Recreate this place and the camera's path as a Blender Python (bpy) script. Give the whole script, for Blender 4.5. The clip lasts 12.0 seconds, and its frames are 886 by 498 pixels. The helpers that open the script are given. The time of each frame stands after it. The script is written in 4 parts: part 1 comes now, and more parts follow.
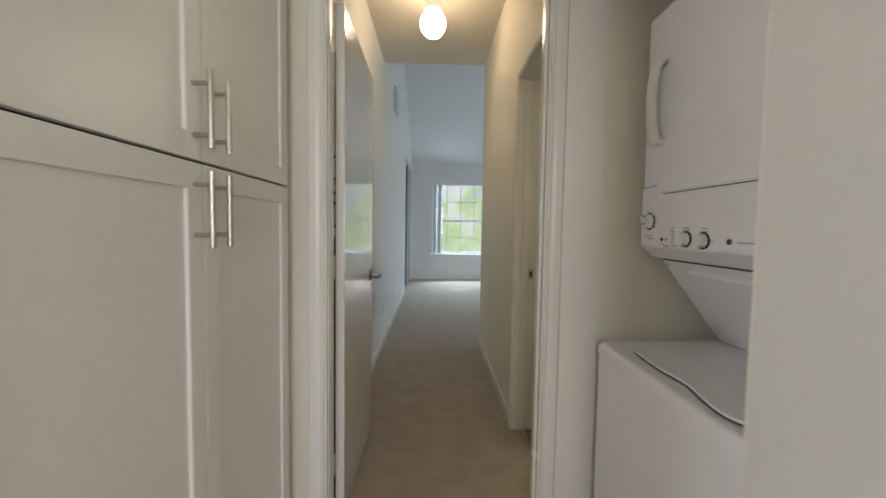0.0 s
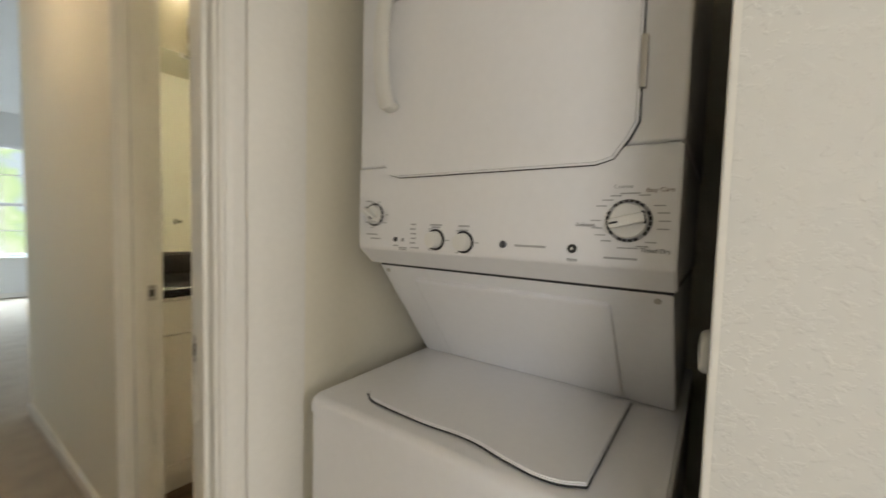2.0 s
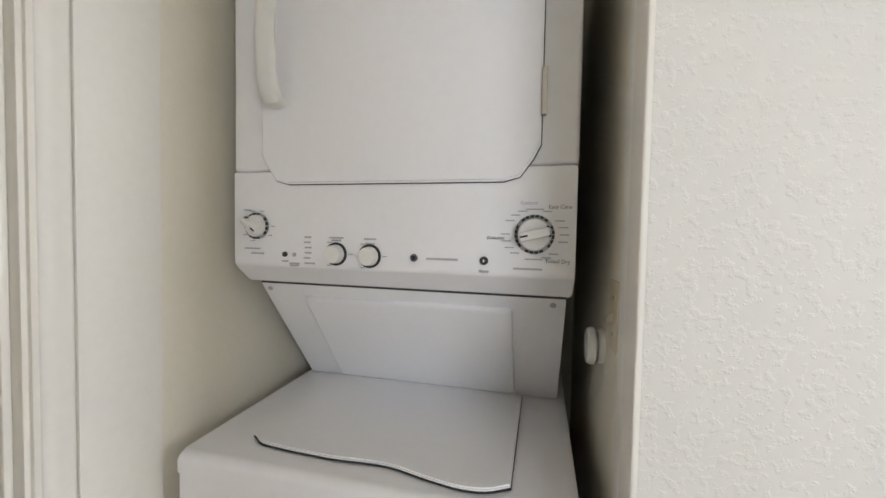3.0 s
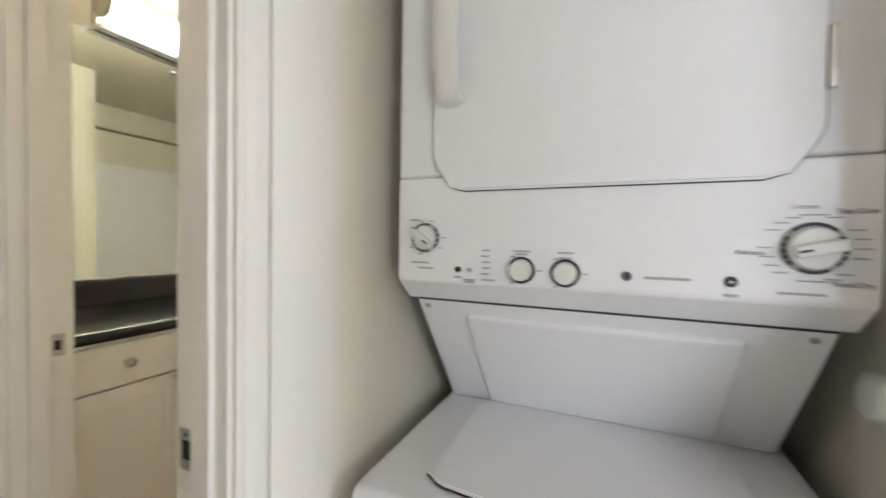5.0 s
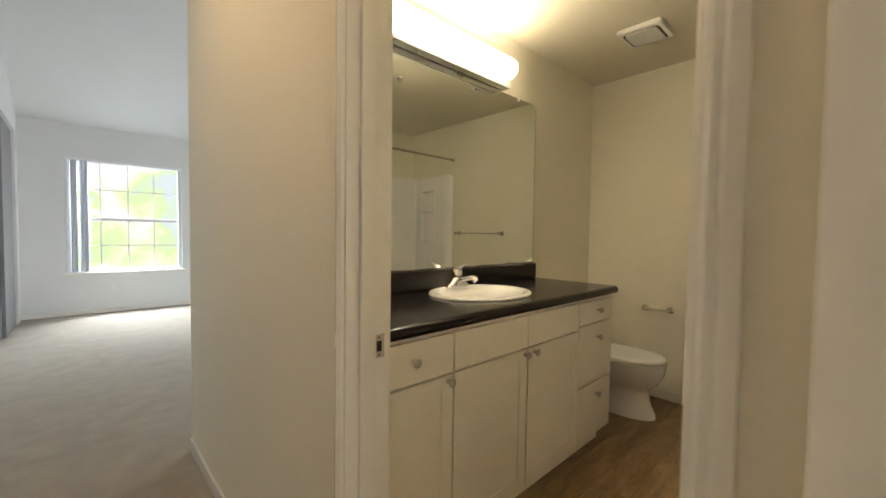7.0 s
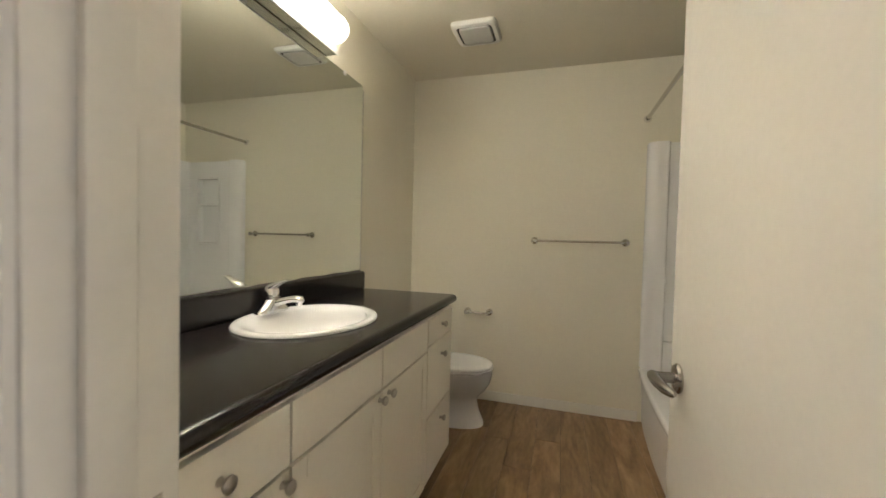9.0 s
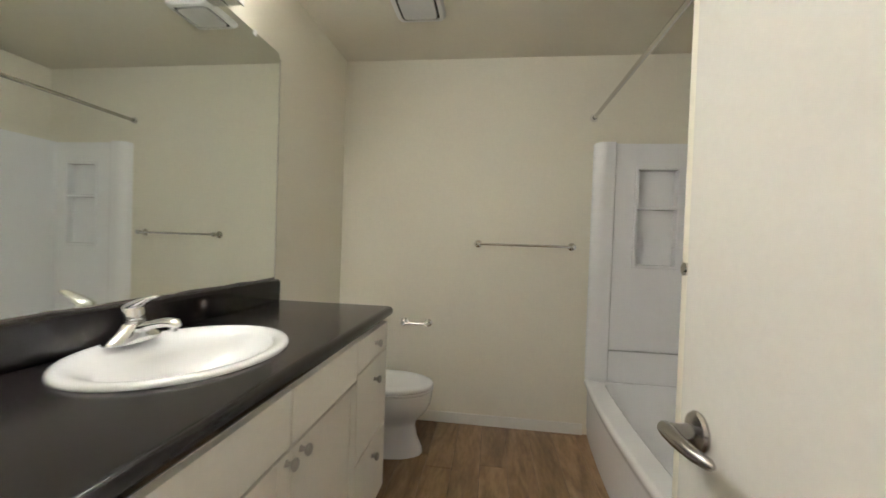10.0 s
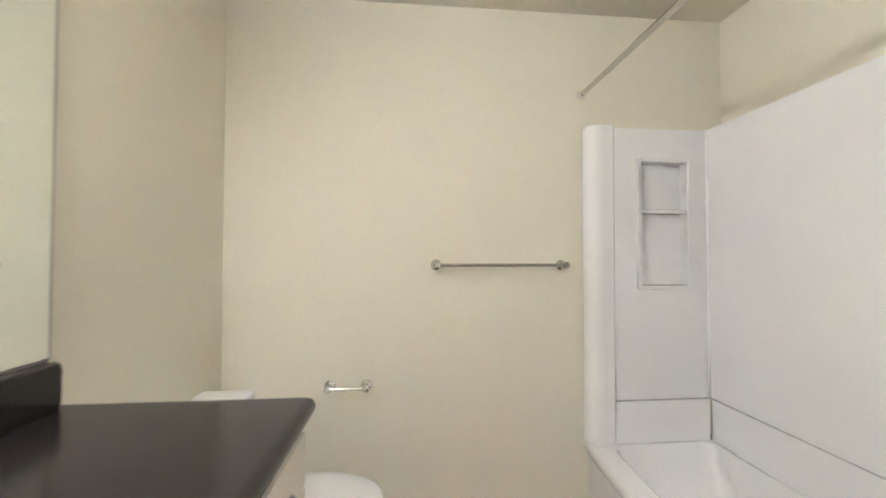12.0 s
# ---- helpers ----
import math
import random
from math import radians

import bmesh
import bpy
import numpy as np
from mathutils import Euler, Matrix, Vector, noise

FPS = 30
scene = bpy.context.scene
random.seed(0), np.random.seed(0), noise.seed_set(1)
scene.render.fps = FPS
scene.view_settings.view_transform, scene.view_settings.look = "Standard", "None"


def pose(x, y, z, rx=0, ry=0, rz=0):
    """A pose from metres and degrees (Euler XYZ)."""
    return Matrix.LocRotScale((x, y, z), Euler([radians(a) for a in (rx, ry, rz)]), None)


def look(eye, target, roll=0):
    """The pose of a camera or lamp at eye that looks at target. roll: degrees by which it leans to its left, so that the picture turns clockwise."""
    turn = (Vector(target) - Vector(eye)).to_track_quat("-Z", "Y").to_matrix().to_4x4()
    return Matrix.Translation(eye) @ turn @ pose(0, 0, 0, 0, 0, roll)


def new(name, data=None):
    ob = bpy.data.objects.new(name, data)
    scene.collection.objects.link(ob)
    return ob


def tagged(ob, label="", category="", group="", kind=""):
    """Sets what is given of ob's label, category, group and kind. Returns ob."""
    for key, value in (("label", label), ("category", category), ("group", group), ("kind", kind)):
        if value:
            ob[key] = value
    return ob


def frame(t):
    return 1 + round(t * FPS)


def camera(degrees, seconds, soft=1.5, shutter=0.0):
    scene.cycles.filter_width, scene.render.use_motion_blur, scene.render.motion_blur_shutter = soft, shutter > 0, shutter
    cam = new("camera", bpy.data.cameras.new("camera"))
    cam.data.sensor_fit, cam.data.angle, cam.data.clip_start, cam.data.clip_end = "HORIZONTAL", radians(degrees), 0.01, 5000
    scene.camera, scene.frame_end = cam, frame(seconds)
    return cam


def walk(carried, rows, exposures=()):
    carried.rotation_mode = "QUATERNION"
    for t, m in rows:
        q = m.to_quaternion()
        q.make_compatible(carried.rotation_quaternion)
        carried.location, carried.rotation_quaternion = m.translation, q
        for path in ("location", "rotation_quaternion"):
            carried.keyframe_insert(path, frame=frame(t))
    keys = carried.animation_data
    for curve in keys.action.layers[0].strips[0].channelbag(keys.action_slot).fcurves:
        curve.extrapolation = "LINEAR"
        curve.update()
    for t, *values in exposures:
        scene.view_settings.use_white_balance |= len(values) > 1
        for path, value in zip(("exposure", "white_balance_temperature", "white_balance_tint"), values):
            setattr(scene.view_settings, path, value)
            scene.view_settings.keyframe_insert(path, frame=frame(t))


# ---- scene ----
cam = camera(97.4, 12.0, shutter=0.5)
PATH = [
    (0, (0.024, -0.050, 1.212), (0.074, 1.946, 1.102), 0.9),
    (0.5, (-0.039, 0.184, 1.221), (0.275, 2.156, 1.111), 0.6),
    (1, (-0.023, 0.358, 1.202), (0.786, 2.185, 1.102), 0.6),
    (1.5, (0.039, 0.468, 1.211), (1.309, 2.010, 1.115), 1.1),
    (2, (0.059, 0.531, 1.218), (1.689, 1.685, 1.105), 1.6),
    (2.5, (0.050, 0.597, 1.223), (1.904, 1.342, 1.137), 1.8),
    (2.7, (0.046, 0.614, 1.229), (1.950, 1.219, 1.142), 1.6),
    (4.3, (0.021, 0.793, 1.238), (1.993, 1.125, 1.176), 0.5),
    (4.5, (0.033, 0.818, 1.232), (1.977, 1.283, 1.179), 0.6),
    (5, (0.077, 0.887, 1.240), (1.907, 1.693, 1.191), 0.9),
    (5.5, (0.075, 0.968, 1.243), (1.698, 2.136, 1.219), 1.3),
    (6, (0.038, 1.112, 1.237), (1.477, 2.501, 1.200), 0.8),
    (6.5, (0.010, 1.287, 1.244), (1.380, 2.743, 1.183), 0.9),
    (7, (0.060, 1.426, 1.225), (1.432, 2.879, 1.148), 0.8),
    (7.5, (0.163, 1.526, 1.239), (1.671, 2.838, 1.179), 1.7),
    (7.7, (0.192, 1.556, 1.238), (1.786, 2.763, 1.188), 1.9),
    (9.3, (0.392, 1.881, 1.249), (2.332, 2.363, 1.194), 1.4),
    (9.5, (0.453, 1.893, 1.259), (2.407, 2.320, 1.212), 1.5),
    (10, (0.619, 1.933, 1.241), (2.603, 2.185, 1.206), 2.0),
    (10.5, (0.811, 2.002, 1.253), (2.807, 2.116, 1.228), 1.8),
    (11, (1.024, 2.018, 1.261), (3.021, 2.124, 1.270), 2.0),
    (11.5, (1.214, 2.057, 1.259), (3.214, 2.093, 1.288), 1.5),
    (12, (1.424, 2.165, 1.275), (3.415, 1.984, 1.317), 0.1),
]
EXPOSURES = [(0, 0.0, 6500, 12), (1.5, 0.38, 6900, 11), (2.0, 0.48, 6800, 11), (2.5, 0.68, 6300, 12), (4.5, 1.1, 5950, 14), (5.5, 1.1, 6150, 12), (6.5, 0.78, 6950, 13), (7.6, 0.65, 7400, 17), (9.5, 0.97, 5550, 17), (11.0, 1.35, 5350, 19), (12, 1.8, 5300, 21)]
walk(cam, [(t, look(eye, target, roll)) for t, eye, target, roll in PATH], EXPOSURES)

# ---- world, sun, large lights ----
world = bpy.data.worlds.new("sky")
scene.world = world
world.use_nodes = True
wn = world.node_tree.nodes
sky = wn.new("ShaderNodeTexSky")
sky.sky_type, sky.sun_disc = "NISHITA", False
sky.sun_elevation, sky.sun_rotation = radians(50), radians(200)
world.node_tree.links.new(sky.outputs[0], wn["Background"].inputs[0])
wn["Background"].inputs[1].default_value = 0.12
sun = new("sun", bpy.data.lights.new("sun", "SUN"))
sun.data.energy, sun.data.angle, sun.data.color = 2.0, radians(0.6), (1, 0.95, 0.88)
sun.matrix_world = look((0, 0, 20), (3.0, 8.0, 6.0))


def area(name, eye, target, w, h, power, color):
    ob = new(name, bpy.data.lights.new(name, "AREA"))
    ob.data.shape, ob.data.size, ob.data.size_y = "RECTANGLE", w, h
    ob.data.energy, ob.data.color = power, color
    ob.matrix_world = look(eye, target)
    return ob


BEDROOM_SKY, KITCHEN_SKY, BATH_GLOW, HALL_GLOW, WINDOW_GLOW = 640, 72, 24.0, 22.0, 2.0
area("bedroom_skylight", (0.65, 9.95, 3.3), (0.65, 7.6, 0.5), 1.6, 1.5, BEDROOM_SKY, (0.64, 0.82, 1.0))
area("bedroom_side_skylight", (3.98, 6.2, 1.5), (0.0, 6.2, 1.3), 2.0, 1.5, 40, (0.74, 0.87, 1.0))
area("kitchen_skylight", (0.4, -3.85, 1.55), (0.3, 0.0, 1.2), 2.2, 1.6, KITCHEN_SKY, (0.97, 0.98, 1.0))
area("side_room_skylight", (-2.45, -1.28, 1.5), (0.6, 0.75, 1.25), 1.3, 1.5, 27, (0.94, 0.97, 1.0))


# ---- materials ----
def material(name, color, rough=0.5, metal=0.0, var=0.06, grain=60.0, stain=2.0, bump=0.0, bump_scale=200.0, coat=0.0, spread=0.0):
    m = bpy.data.materials.new(name)
    m.use_nodes = True
    n, l = m.node_tree.nodes, m.node_tree.links
    b = n["Principled BSDF"]
    b.inputs["Roughness"].default_value, b.inputs["Metallic"].default_value = rough, metal
    b.inputs["Coat Weight"].default_value = coat
    tc = n.new("ShaderNodeTexCoord")
    fine, broad = n.new("ShaderNodeTexNoise"), n.new("ShaderNodeTexNoise")
    fine.inputs["Scale"].default_value, broad.inputs["Scale"].default_value = grain, stain
    fine.inputs["Detail"].default_value, broad.inputs["Detail"].default_value = 4, 3
    add = n.new("ShaderNodeMath")
    add.operation = "ADD"
    for t in (fine, broad):
        l.new(tc.outputs["Object"], t.inputs["Vector"])
    l.new(fine.outputs["Fac"], add.inputs[0])
    l.new(broad.outputs["Fac"], add.inputs[1])
    rng = n.new("ShaderNodeMapRange")
    rng.inputs["From Min"].default_value, rng.inputs["From Max"].default_value = 0.6, 1.4
    rng.inputs["To Min"].default_value, rng.inputs["To Max"].default_value = 1 - var, 1 + var
    l.new(add.outputs[0], rng.inputs["Value"])
    src = rng.outputs[0]
    if spread:
        info, mul, r2 = n.new("ShaderNodeObjectInfo"), n.new("ShaderNodeMath"), n.new("ShaderNodeMapRange")
        r2.inputs["To Min"].default_value, r2.inputs["To Max"].default_value = 1 - spread, 1 + spread
        mul.operation = "MULTIPLY"
        l.new(info.outputs["Random"], r2.inputs["Value"])
        l.new(r2.outputs[0], mul.inputs[0])
        l.new(src, mul.inputs[1])
        src = mul.outputs[0]
    mix = n.new("ShaderNodeVectorMath")
    mix.operation = "SCALE"
    mix.inputs[0].default_value = color
    l.new(src, mix.inputs["Scale"])
    l.new(mix.outputs[0], b.inputs["Base Color"])
    if rough > 0.12:
        r3 = n.new("ShaderNodeMapRange")
        r3.inputs["To Min"].default_value, r3.inputs["To Max"].default_value = rough * 0.85, min(1, rough * 1.15)
        l.new(broad.outputs["Fac"], r3.inputs["Value"])
        l.new(r3.outputs[0], b.inputs["Roughness"])
    if bump:
        bn, bp = n.new("ShaderNodeTexNoise"), n.new("ShaderNodeBump")
        bn.inputs["Scale"].default_value, bn.inputs["Detail"].default_value = bump_scale, 4
        bp.inputs["Strength"].default_value, bp.inputs["Distance"].default_value = bump, 0.004
        l.new(tc.outputs["Object"], bn.inputs["Vector"])
        l.new(bn.outputs["Fac"], bp.inputs["Height"])
        l.new(bp.outputs[0], b.inputs["Normal"])
    return m


def knockdown(name, color, scale=38.0, strength=0.5):
    """Painted drywall with flattened splatters."""
    m = material(name, color, 0.62, var=0.03, stain=1.3)
    n, l = m.node_tree.nodes, m.node_tree.links
    tc, bn, ramp, bp = n.new("ShaderNodeTexCoord"), n.new("ShaderNodeTexNoise"), n.new("ShaderNodeMapRange"), n.new("ShaderNodeBump")
    bn.inputs["Scale"].default_value, bn.inputs["Detail"].default_value, bn.inputs["Roughness"].default_value = scale, 5, 0.55
    ramp.inputs["From Min"].default_value, ramp.inputs["From Max"].default_value = 0.52, 0.62
    bp.inputs["Strength"].default_value, bp.inputs["Distance"].default_value = strength, 0.003
    l.new(tc.outputs["Object"], bn.inputs["Vector"])
    l.new(bn.outputs["Fac"], ramp.inputs["Value"])
    l.new(ramp.outputs[0], bp.inputs["Height"])
    l.new(bp.outputs[0], n["Principled BSDF"].inputs["Normal"])
    return m


def glowing(name, color, strength):
    m = bpy.data.materials.new(name)
    m.use_nodes = True
    b = m.node_tree.nodes["Principled BSDF"]
    b.inputs["Base Color"].default_value = (0.9, 0.9, 0.88, 1)
    b.inputs["Emission Color"].default_value = (*color, 1)
    b.inputs["Emission Strength"].default_value = strength
    return m


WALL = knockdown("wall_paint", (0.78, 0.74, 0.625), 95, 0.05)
WALL_ROUGH = knockdown("splattered_wall_paint", (0.68, 0.67, 0.63), 95, 0.26)
# Wall cream darkened and yellowed: shade on the ceilings is put into the colour.
CEIL = knockdown("shaded_ceiling_paint", (0.7, 0.655, 0.54), 60, 0.2)
BED_WALL = knockdown("bedroom_paint", (0.74, 0.75, 0.74), 45, 0.2)
TRIM = material("trim_enamel", (0.82, 0.8, 0.745), 0.26, var=0.03, stain=3)
DOOR = material("door_enamel", (0.8, 0.775, 0.715), 0.11, var=0.03, stain=2, bump=0.02, bump_scale=60, coat=0.5)
CABINET = material("cabinet_lacquer", (0.83, 0.81, 0.77), 0.33, var=0.02, stain=2)
VANITY = material("vanity_lacquer", (0.83, 0.79, 0.7), 0.38, var=0.03, stain=3)
APPLIANCE = material("appliance_enamel", (0.85, 0.845, 0.86), 0.2, var=0.02, stain=2)
APPLIANCE_DARK = material("appliance_seam", (0.03, 0.03, 0.03), 0.6)
PLASTIC = material("white_plastic", (0.78, 0.77, 0.74), 0.35, var=0.02)
GREYPRINT = material("panel_print", (0.16, 0.16, 0.17), 0.5)
PALEPRINT = material("pale_panel_print", (0.42, 0.42, 0.43), 0.5)
REDPRINT = material("red_panel_print", (0.2, 0.13, 0.12), 0.5)
RINGGREY = material("dial_ring", (0.14, 0.145, 0.16), 0.4)
LAMINATE = material("dark_laminate", (0.0165, 0.0135, 0.0145), 0.17, var=0.25, grain=350, stain=6, bump=0.03, bump_scale=500)
LAMINATE.node_tree.nodes["Principled BSDF"].inputs["Specular IOR Level"].default_value = 0.36
PORCELAIN = material("porcelain", (0.82, 0.82, 0.825), 0.2, var=0.01, coat=0.1)
ACRYLIC = material("tub_acrylic", (0.86, 0.855, 0.86), 0.2, var=0.015)
CHROME = material("chrome", (0.82, 0.82, 0.83), 0.06, 1.0, var=0.02)
NICKEL = material("brushed_nickel", (0.5, 0.47, 0.43), 0.3, 1.0, var=0.06, grain=300)
BARCHROME = material("polished_nickel", (0.62, 0.6, 0.56), 0.1, 1.0, var=0.03)
DARKNICKEL = material("satin_nickel", (0.38, 0.36, 0.35), 0.26, 1.0, var=0.05)
MIRROR = material("mirror_silver", (0.86, 0.9, 0.87), 0.01, 1.0, var=0.0)
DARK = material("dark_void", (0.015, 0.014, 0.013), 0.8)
BLIND = material("blind_slat", (0.5, 0.53, 0.58), 0.6, var=0.05)
WINFRAME = material("window_vinyl", (0.82, 0.83, 0.84), 0.35, var=0.02)
GLASS = bpy.data.materials.new("window_glass")
GLASS.use_nodes = True
pane = GLASS.node_tree.nodes["Principled BSDF"].inputs
pane["Roughness"].default_value, pane["Transmission Weight"].default_value, pane["IOR"].default_value = 0.0, 1.0, 1.45


def carpet_material():
    m = material("beige_carpet", (0.37, 0.31, 0.238), 0.95, var=0.2, grain=120, stain=7, bump=1.0, bump_scale=260)
    b = m.node_tree.nodes["Principled BSDF"]
    b.inputs["Sheen Weight"].default_value = 0.25
    b.inputs["Specular IOR Level"].default_value = 0.1
    return m


CARPET = carpet_material()


def plank_material():
    """Walnut-coloured vinyl boards with streaked grain along x."""
    m = bpy.data.materials.new("wood_plank")
    m.use_nodes = True
    n, l = m.node_tree.nodes, m.node_tree.links
    b = n["Principled BSDF"]
    tc, mp, info = n.new("ShaderNodeTexCoord"), n.new("ShaderNodeMapping"), n.new("ShaderNodeObjectInfo")
    mp.inputs["Scale"].default_value = (1.5, 6, 1)
    sh = n.new("ShaderNodeVectorMath")
    sh.operation = "ADD"
    cmb, mul = n.new("ShaderNodeCombineXYZ"), n.new("ShaderNodeMath")
    mul.operation = "MULTIPLY"
    mul.inputs[1].default_value = 40
    l.new(info.outputs["Random"], mul.inputs[0])
    for k in range(3):
        l.new(mul.outputs[0], cmb.inputs[k])
    l.new(tc.outputs["Object"], mp.inputs["Vector"])
    l.new(mp.outputs[0], sh.inputs[0])
    l.new(cmb.outputs[0], sh.inputs[1])
    n1, n2 = n.new("ShaderNodeTexNoise"), n.new("ShaderNodeTexNoise")
    n1.inputs["Scale"].default_value, n1.inputs["Detail"].default_value, n1.inputs["Distortion"].default_value = 1.5, 7, 1.2
    n2.inputs["Scale"].default_value, n2.inputs["Detail"].default_value = 9, 5
    l.new(sh.outputs[0], n1.inputs["Vector"])
    l.new(sh.outputs[0], n2.inputs["Vector"])
    ramp = n.new("ShaderNodeValToRGB")
    e = ramp.color_ramp.elements
    e[0].position, e[0].color = 0.34, (0.15, 0.088, 0.042, 1)
    e[1].position, e[1].color = 0.68, (0.38, 0.255, 0.14, 1)
    mid = ramp.color_ramp.elements.new(0.5)
    mid.color = (0.25, 0.158, 0.08, 1)
    av = n.new("ShaderNodeMath")
    av.operation = "MULTIPLY_ADD"
    av.inputs[1].default_value = 0.3
    l.new(n2.outputs["Fac"], av.inputs[0])
    sc = n.new("ShaderNodeMath")
    sc.operation = "MULTIPLY"
    sc.inputs[1].default_value = 0.7
    l.new(n1.outputs["Fac"], sc.inputs[0])
    l.new(sc.outputs[0], av.inputs[2])
    l.new(av.outputs[0], ramp.inputs[0])
    r2, vm = n.new("ShaderNodeMapRange"), n.new("ShaderNodeVectorMath")
    r2.inputs["To Min"].default_value, r2.inputs["To Max"].default_value = 0.9, 1.15
    vm.operation = "SCALE"
    l.new(info.outputs["Random"], r2.inputs["Value"])
    l.new(ramp.outputs[0], vm.inputs[0])
    l.new(r2.outputs[0], vm.inputs["Scale"])
    l.new(vm.outputs[0], b.inputs["Base Color"])
    b.inputs["Roughness"].default_value = 0.42
    bp = n.new("ShaderNodeBump")
    bp.inputs["Strength"].default_value, bp.inputs["Distance"].default_value = 0.15, 0.001
    l.new(n2.outputs["Fac"], bp.inputs["Height"])
    l.new(bp.outputs[0], b.inputs["Normal"])
    return m


PLANK = plank_material()


def foliage_material():
    """Bright, blurred leaves and sky beyond the window."""
    m = bpy.data.materials.new("bright_garden")
    m.use_nodes = True
    n, l = m.node_tree.nodes, m.node_tree.links
    tc, n1, ramp = n.new("ShaderNodeTexCoord"), n.new("ShaderNodeTexNoise"), n.new("ShaderNodeValToRGB")
    n1.inputs["Scale"].default_value, n1.inputs["Detail"].default_value, n1.inputs["Distortion"].default_value = 0.9, 6, 0.6
    l.new(tc.outputs["Object"], n1.inputs["Vector"])
    l.new(n1.outputs["Fac"], ramp.inputs[0])
    e = ramp.color_ramp.elements
    e[0].position, e[0].color = 0.36, (0.3, 0.37, 0.42, 1)
    e[1].position, e[1].color = 0.62, (0.47, 0.51, 0.56, 1)
    a = ramp.color_ramp.elements.new(0.45)
    a.color = (0.3, 0.42, 0.21, 1)
    c = ramp.color_ramp.elements.new(0.53)
    c.color = (0.41, 0.48, 0.35, 1)
    b = n["Principled BSDF"]
    b.inputs["Base Color"].default_value = (0, 0, 0, 1)
    b.inputs["Roughness"].default_value = 1
    l.new(ramp.outputs[0], b.inputs["Emission Color"])
    b.inputs["Emission Strength"].default_value = WINDOW_GLOW
    return m


GARDEN = foliage_material()

# ---- builders ----
BASE = {}


def thing(name, base, label="", category="", group="", kind=""):
    ob = new(name)
    ob.location = base
    ob.empty_display_size = 0.05
    BASE[ob.name] = Vector(base)
    return tagged(ob, label, category, group, kind)


def mesh_of(name, bm, mat, base, smooth=40):
    bmesh.ops.recalc_face_normals(bm, faces=bm.faces[:])
    bm.transform(Matrix.Translation(-base))
    me = bpy.data.meshes.new(name)
    bm.to_mesh(me)
    bm.free()
    me.materials.append(mat)
    if smooth:
        me.shade_smooth()
        me.set_sharp_from_angle(angle=radians(smooth))
    return me


def part(name, bm, mat, parent, label="", smooth=40):
    base = BASE[parent.name]
    ob = new(name, mesh_of(name, bm, mat, base, smooth))
    BASE[ob.name] = base
    ob.parent = parent
    return tagged(even(ob, smooth), label)


def solid(name, bm, mat, label="", category="", kind="", base=None, group="", smooth=40):
    base = Vector(base or (0, 0, 0))
    ob = new(name, mesh_of(name, bm, mat, base, smooth))
    ob.location = base
    BASE[ob.name] = base
    return tagged(even(ob, smooth), label, category, group, kind)


def even(ob, smooth):
    """Flat faces stay flat beside their rounded edges."""
    if smooth:
        m = ob.modifiers.new("even_normals", "WEIGHTED_NORMAL")
        m.keep_sharp, m.weight = True, 90
    return ob


def box(x0, x1, y0, y1, z0, z1, bev=0.0, seg=2, bm=None):
    tmp = bmesh.new()
    bmesh.ops.create_cube(tmp, size=1)
    tmp.transform(Matrix.Translation(((x0 + x1) / 2, (y0 + y1) / 2, (z0 + z1) / 2)) @ Matrix.Diagonal((abs(x1 - x0), abs(y1 - y0), abs(z1 - z0), 1)))
    if bev:
        bmesh.ops.bevel(tmp, geom=tmp.edges[:], offset=bev, segments=seg, profile=0.5, affect="EDGES")
    return merged(bm, tmp)


def merged(bm, tmp):
    if bm is None:
        return tmp
    me = bpy.data.meshes.new("tmp")
    tmp.to_mesh(me)
    tmp.free()
    bm.from_mesh(me)
    bpy.data.meshes.remove(me)
    return bm


def rod(p0, p1, r0, r1=None, seg=20, bm=None, bev=0.0):
    p0, p1 = Vector(p0), Vector(p1)
    tmp = bmesh.new()
    bmesh.ops.create_cone(tmp, cap_ends=True, segments=seg, radius1=r0, radius2=r0 if r1 is None else r1, depth=(p1 - p0).length)
    if bev:
        rim = [e for e in tmp.edges if abs(e.verts[0].co.z - e.verts[1].co.z) < 1e-6]
        bmesh.ops.bevel(tmp, geom=rim, offset=bev, segments=2, affect="EDGES")
    tmp.transform(Matrix.Translation((p0 + p1) / 2) @ (p1 - p0).to_track_quat("Z", "Y").to_matrix().to_4x4())
    return merged(bm, tmp)


def loft(rings, cap0=True, cap1=True, closed=True, bm=None):
    tmp = bmesh.new()
    vs = [[tmp.verts.new(p) for p in r] for r in rings]
    n = len(vs[0])
    for a, b in zip(vs, vs[1:]):
        for i in range(n if closed else n - 1):
            j = (i + 1) % n
            tmp.faces.new((a[i], a[j], b[j], b[i]))
    if cap0:
        tmp.faces.new(vs[0][::-1])
    if cap1:
        tmp.faces.new(vs[-1])
    return merged(bm, tmp)


def oval(cx, cy, z, a, b, n=48, power=2.0):
    out = []
    for i in range(n):
        t = 2 * math.pi * i / n
        c, s = math.cos(t), math.sin(t)
        out.append((cx + a * math.copysign(abs(c) ** (2 / power), c), cy + b * math.copysign(abs(s) ** (2 / power), s), z))
    return out


def lathe(profile, m, seg=28, bm=None):
    """Rings of (radius, height) turned round local z and placed by m."""
    rings = [[m @ Vector((r * math.cos(2 * math.pi * i / seg), r * math.sin(2 * math.pi * i / seg), h)) for i in range(seg)] for r, h in profile]
    return loft(rings, True, True, True, bm)


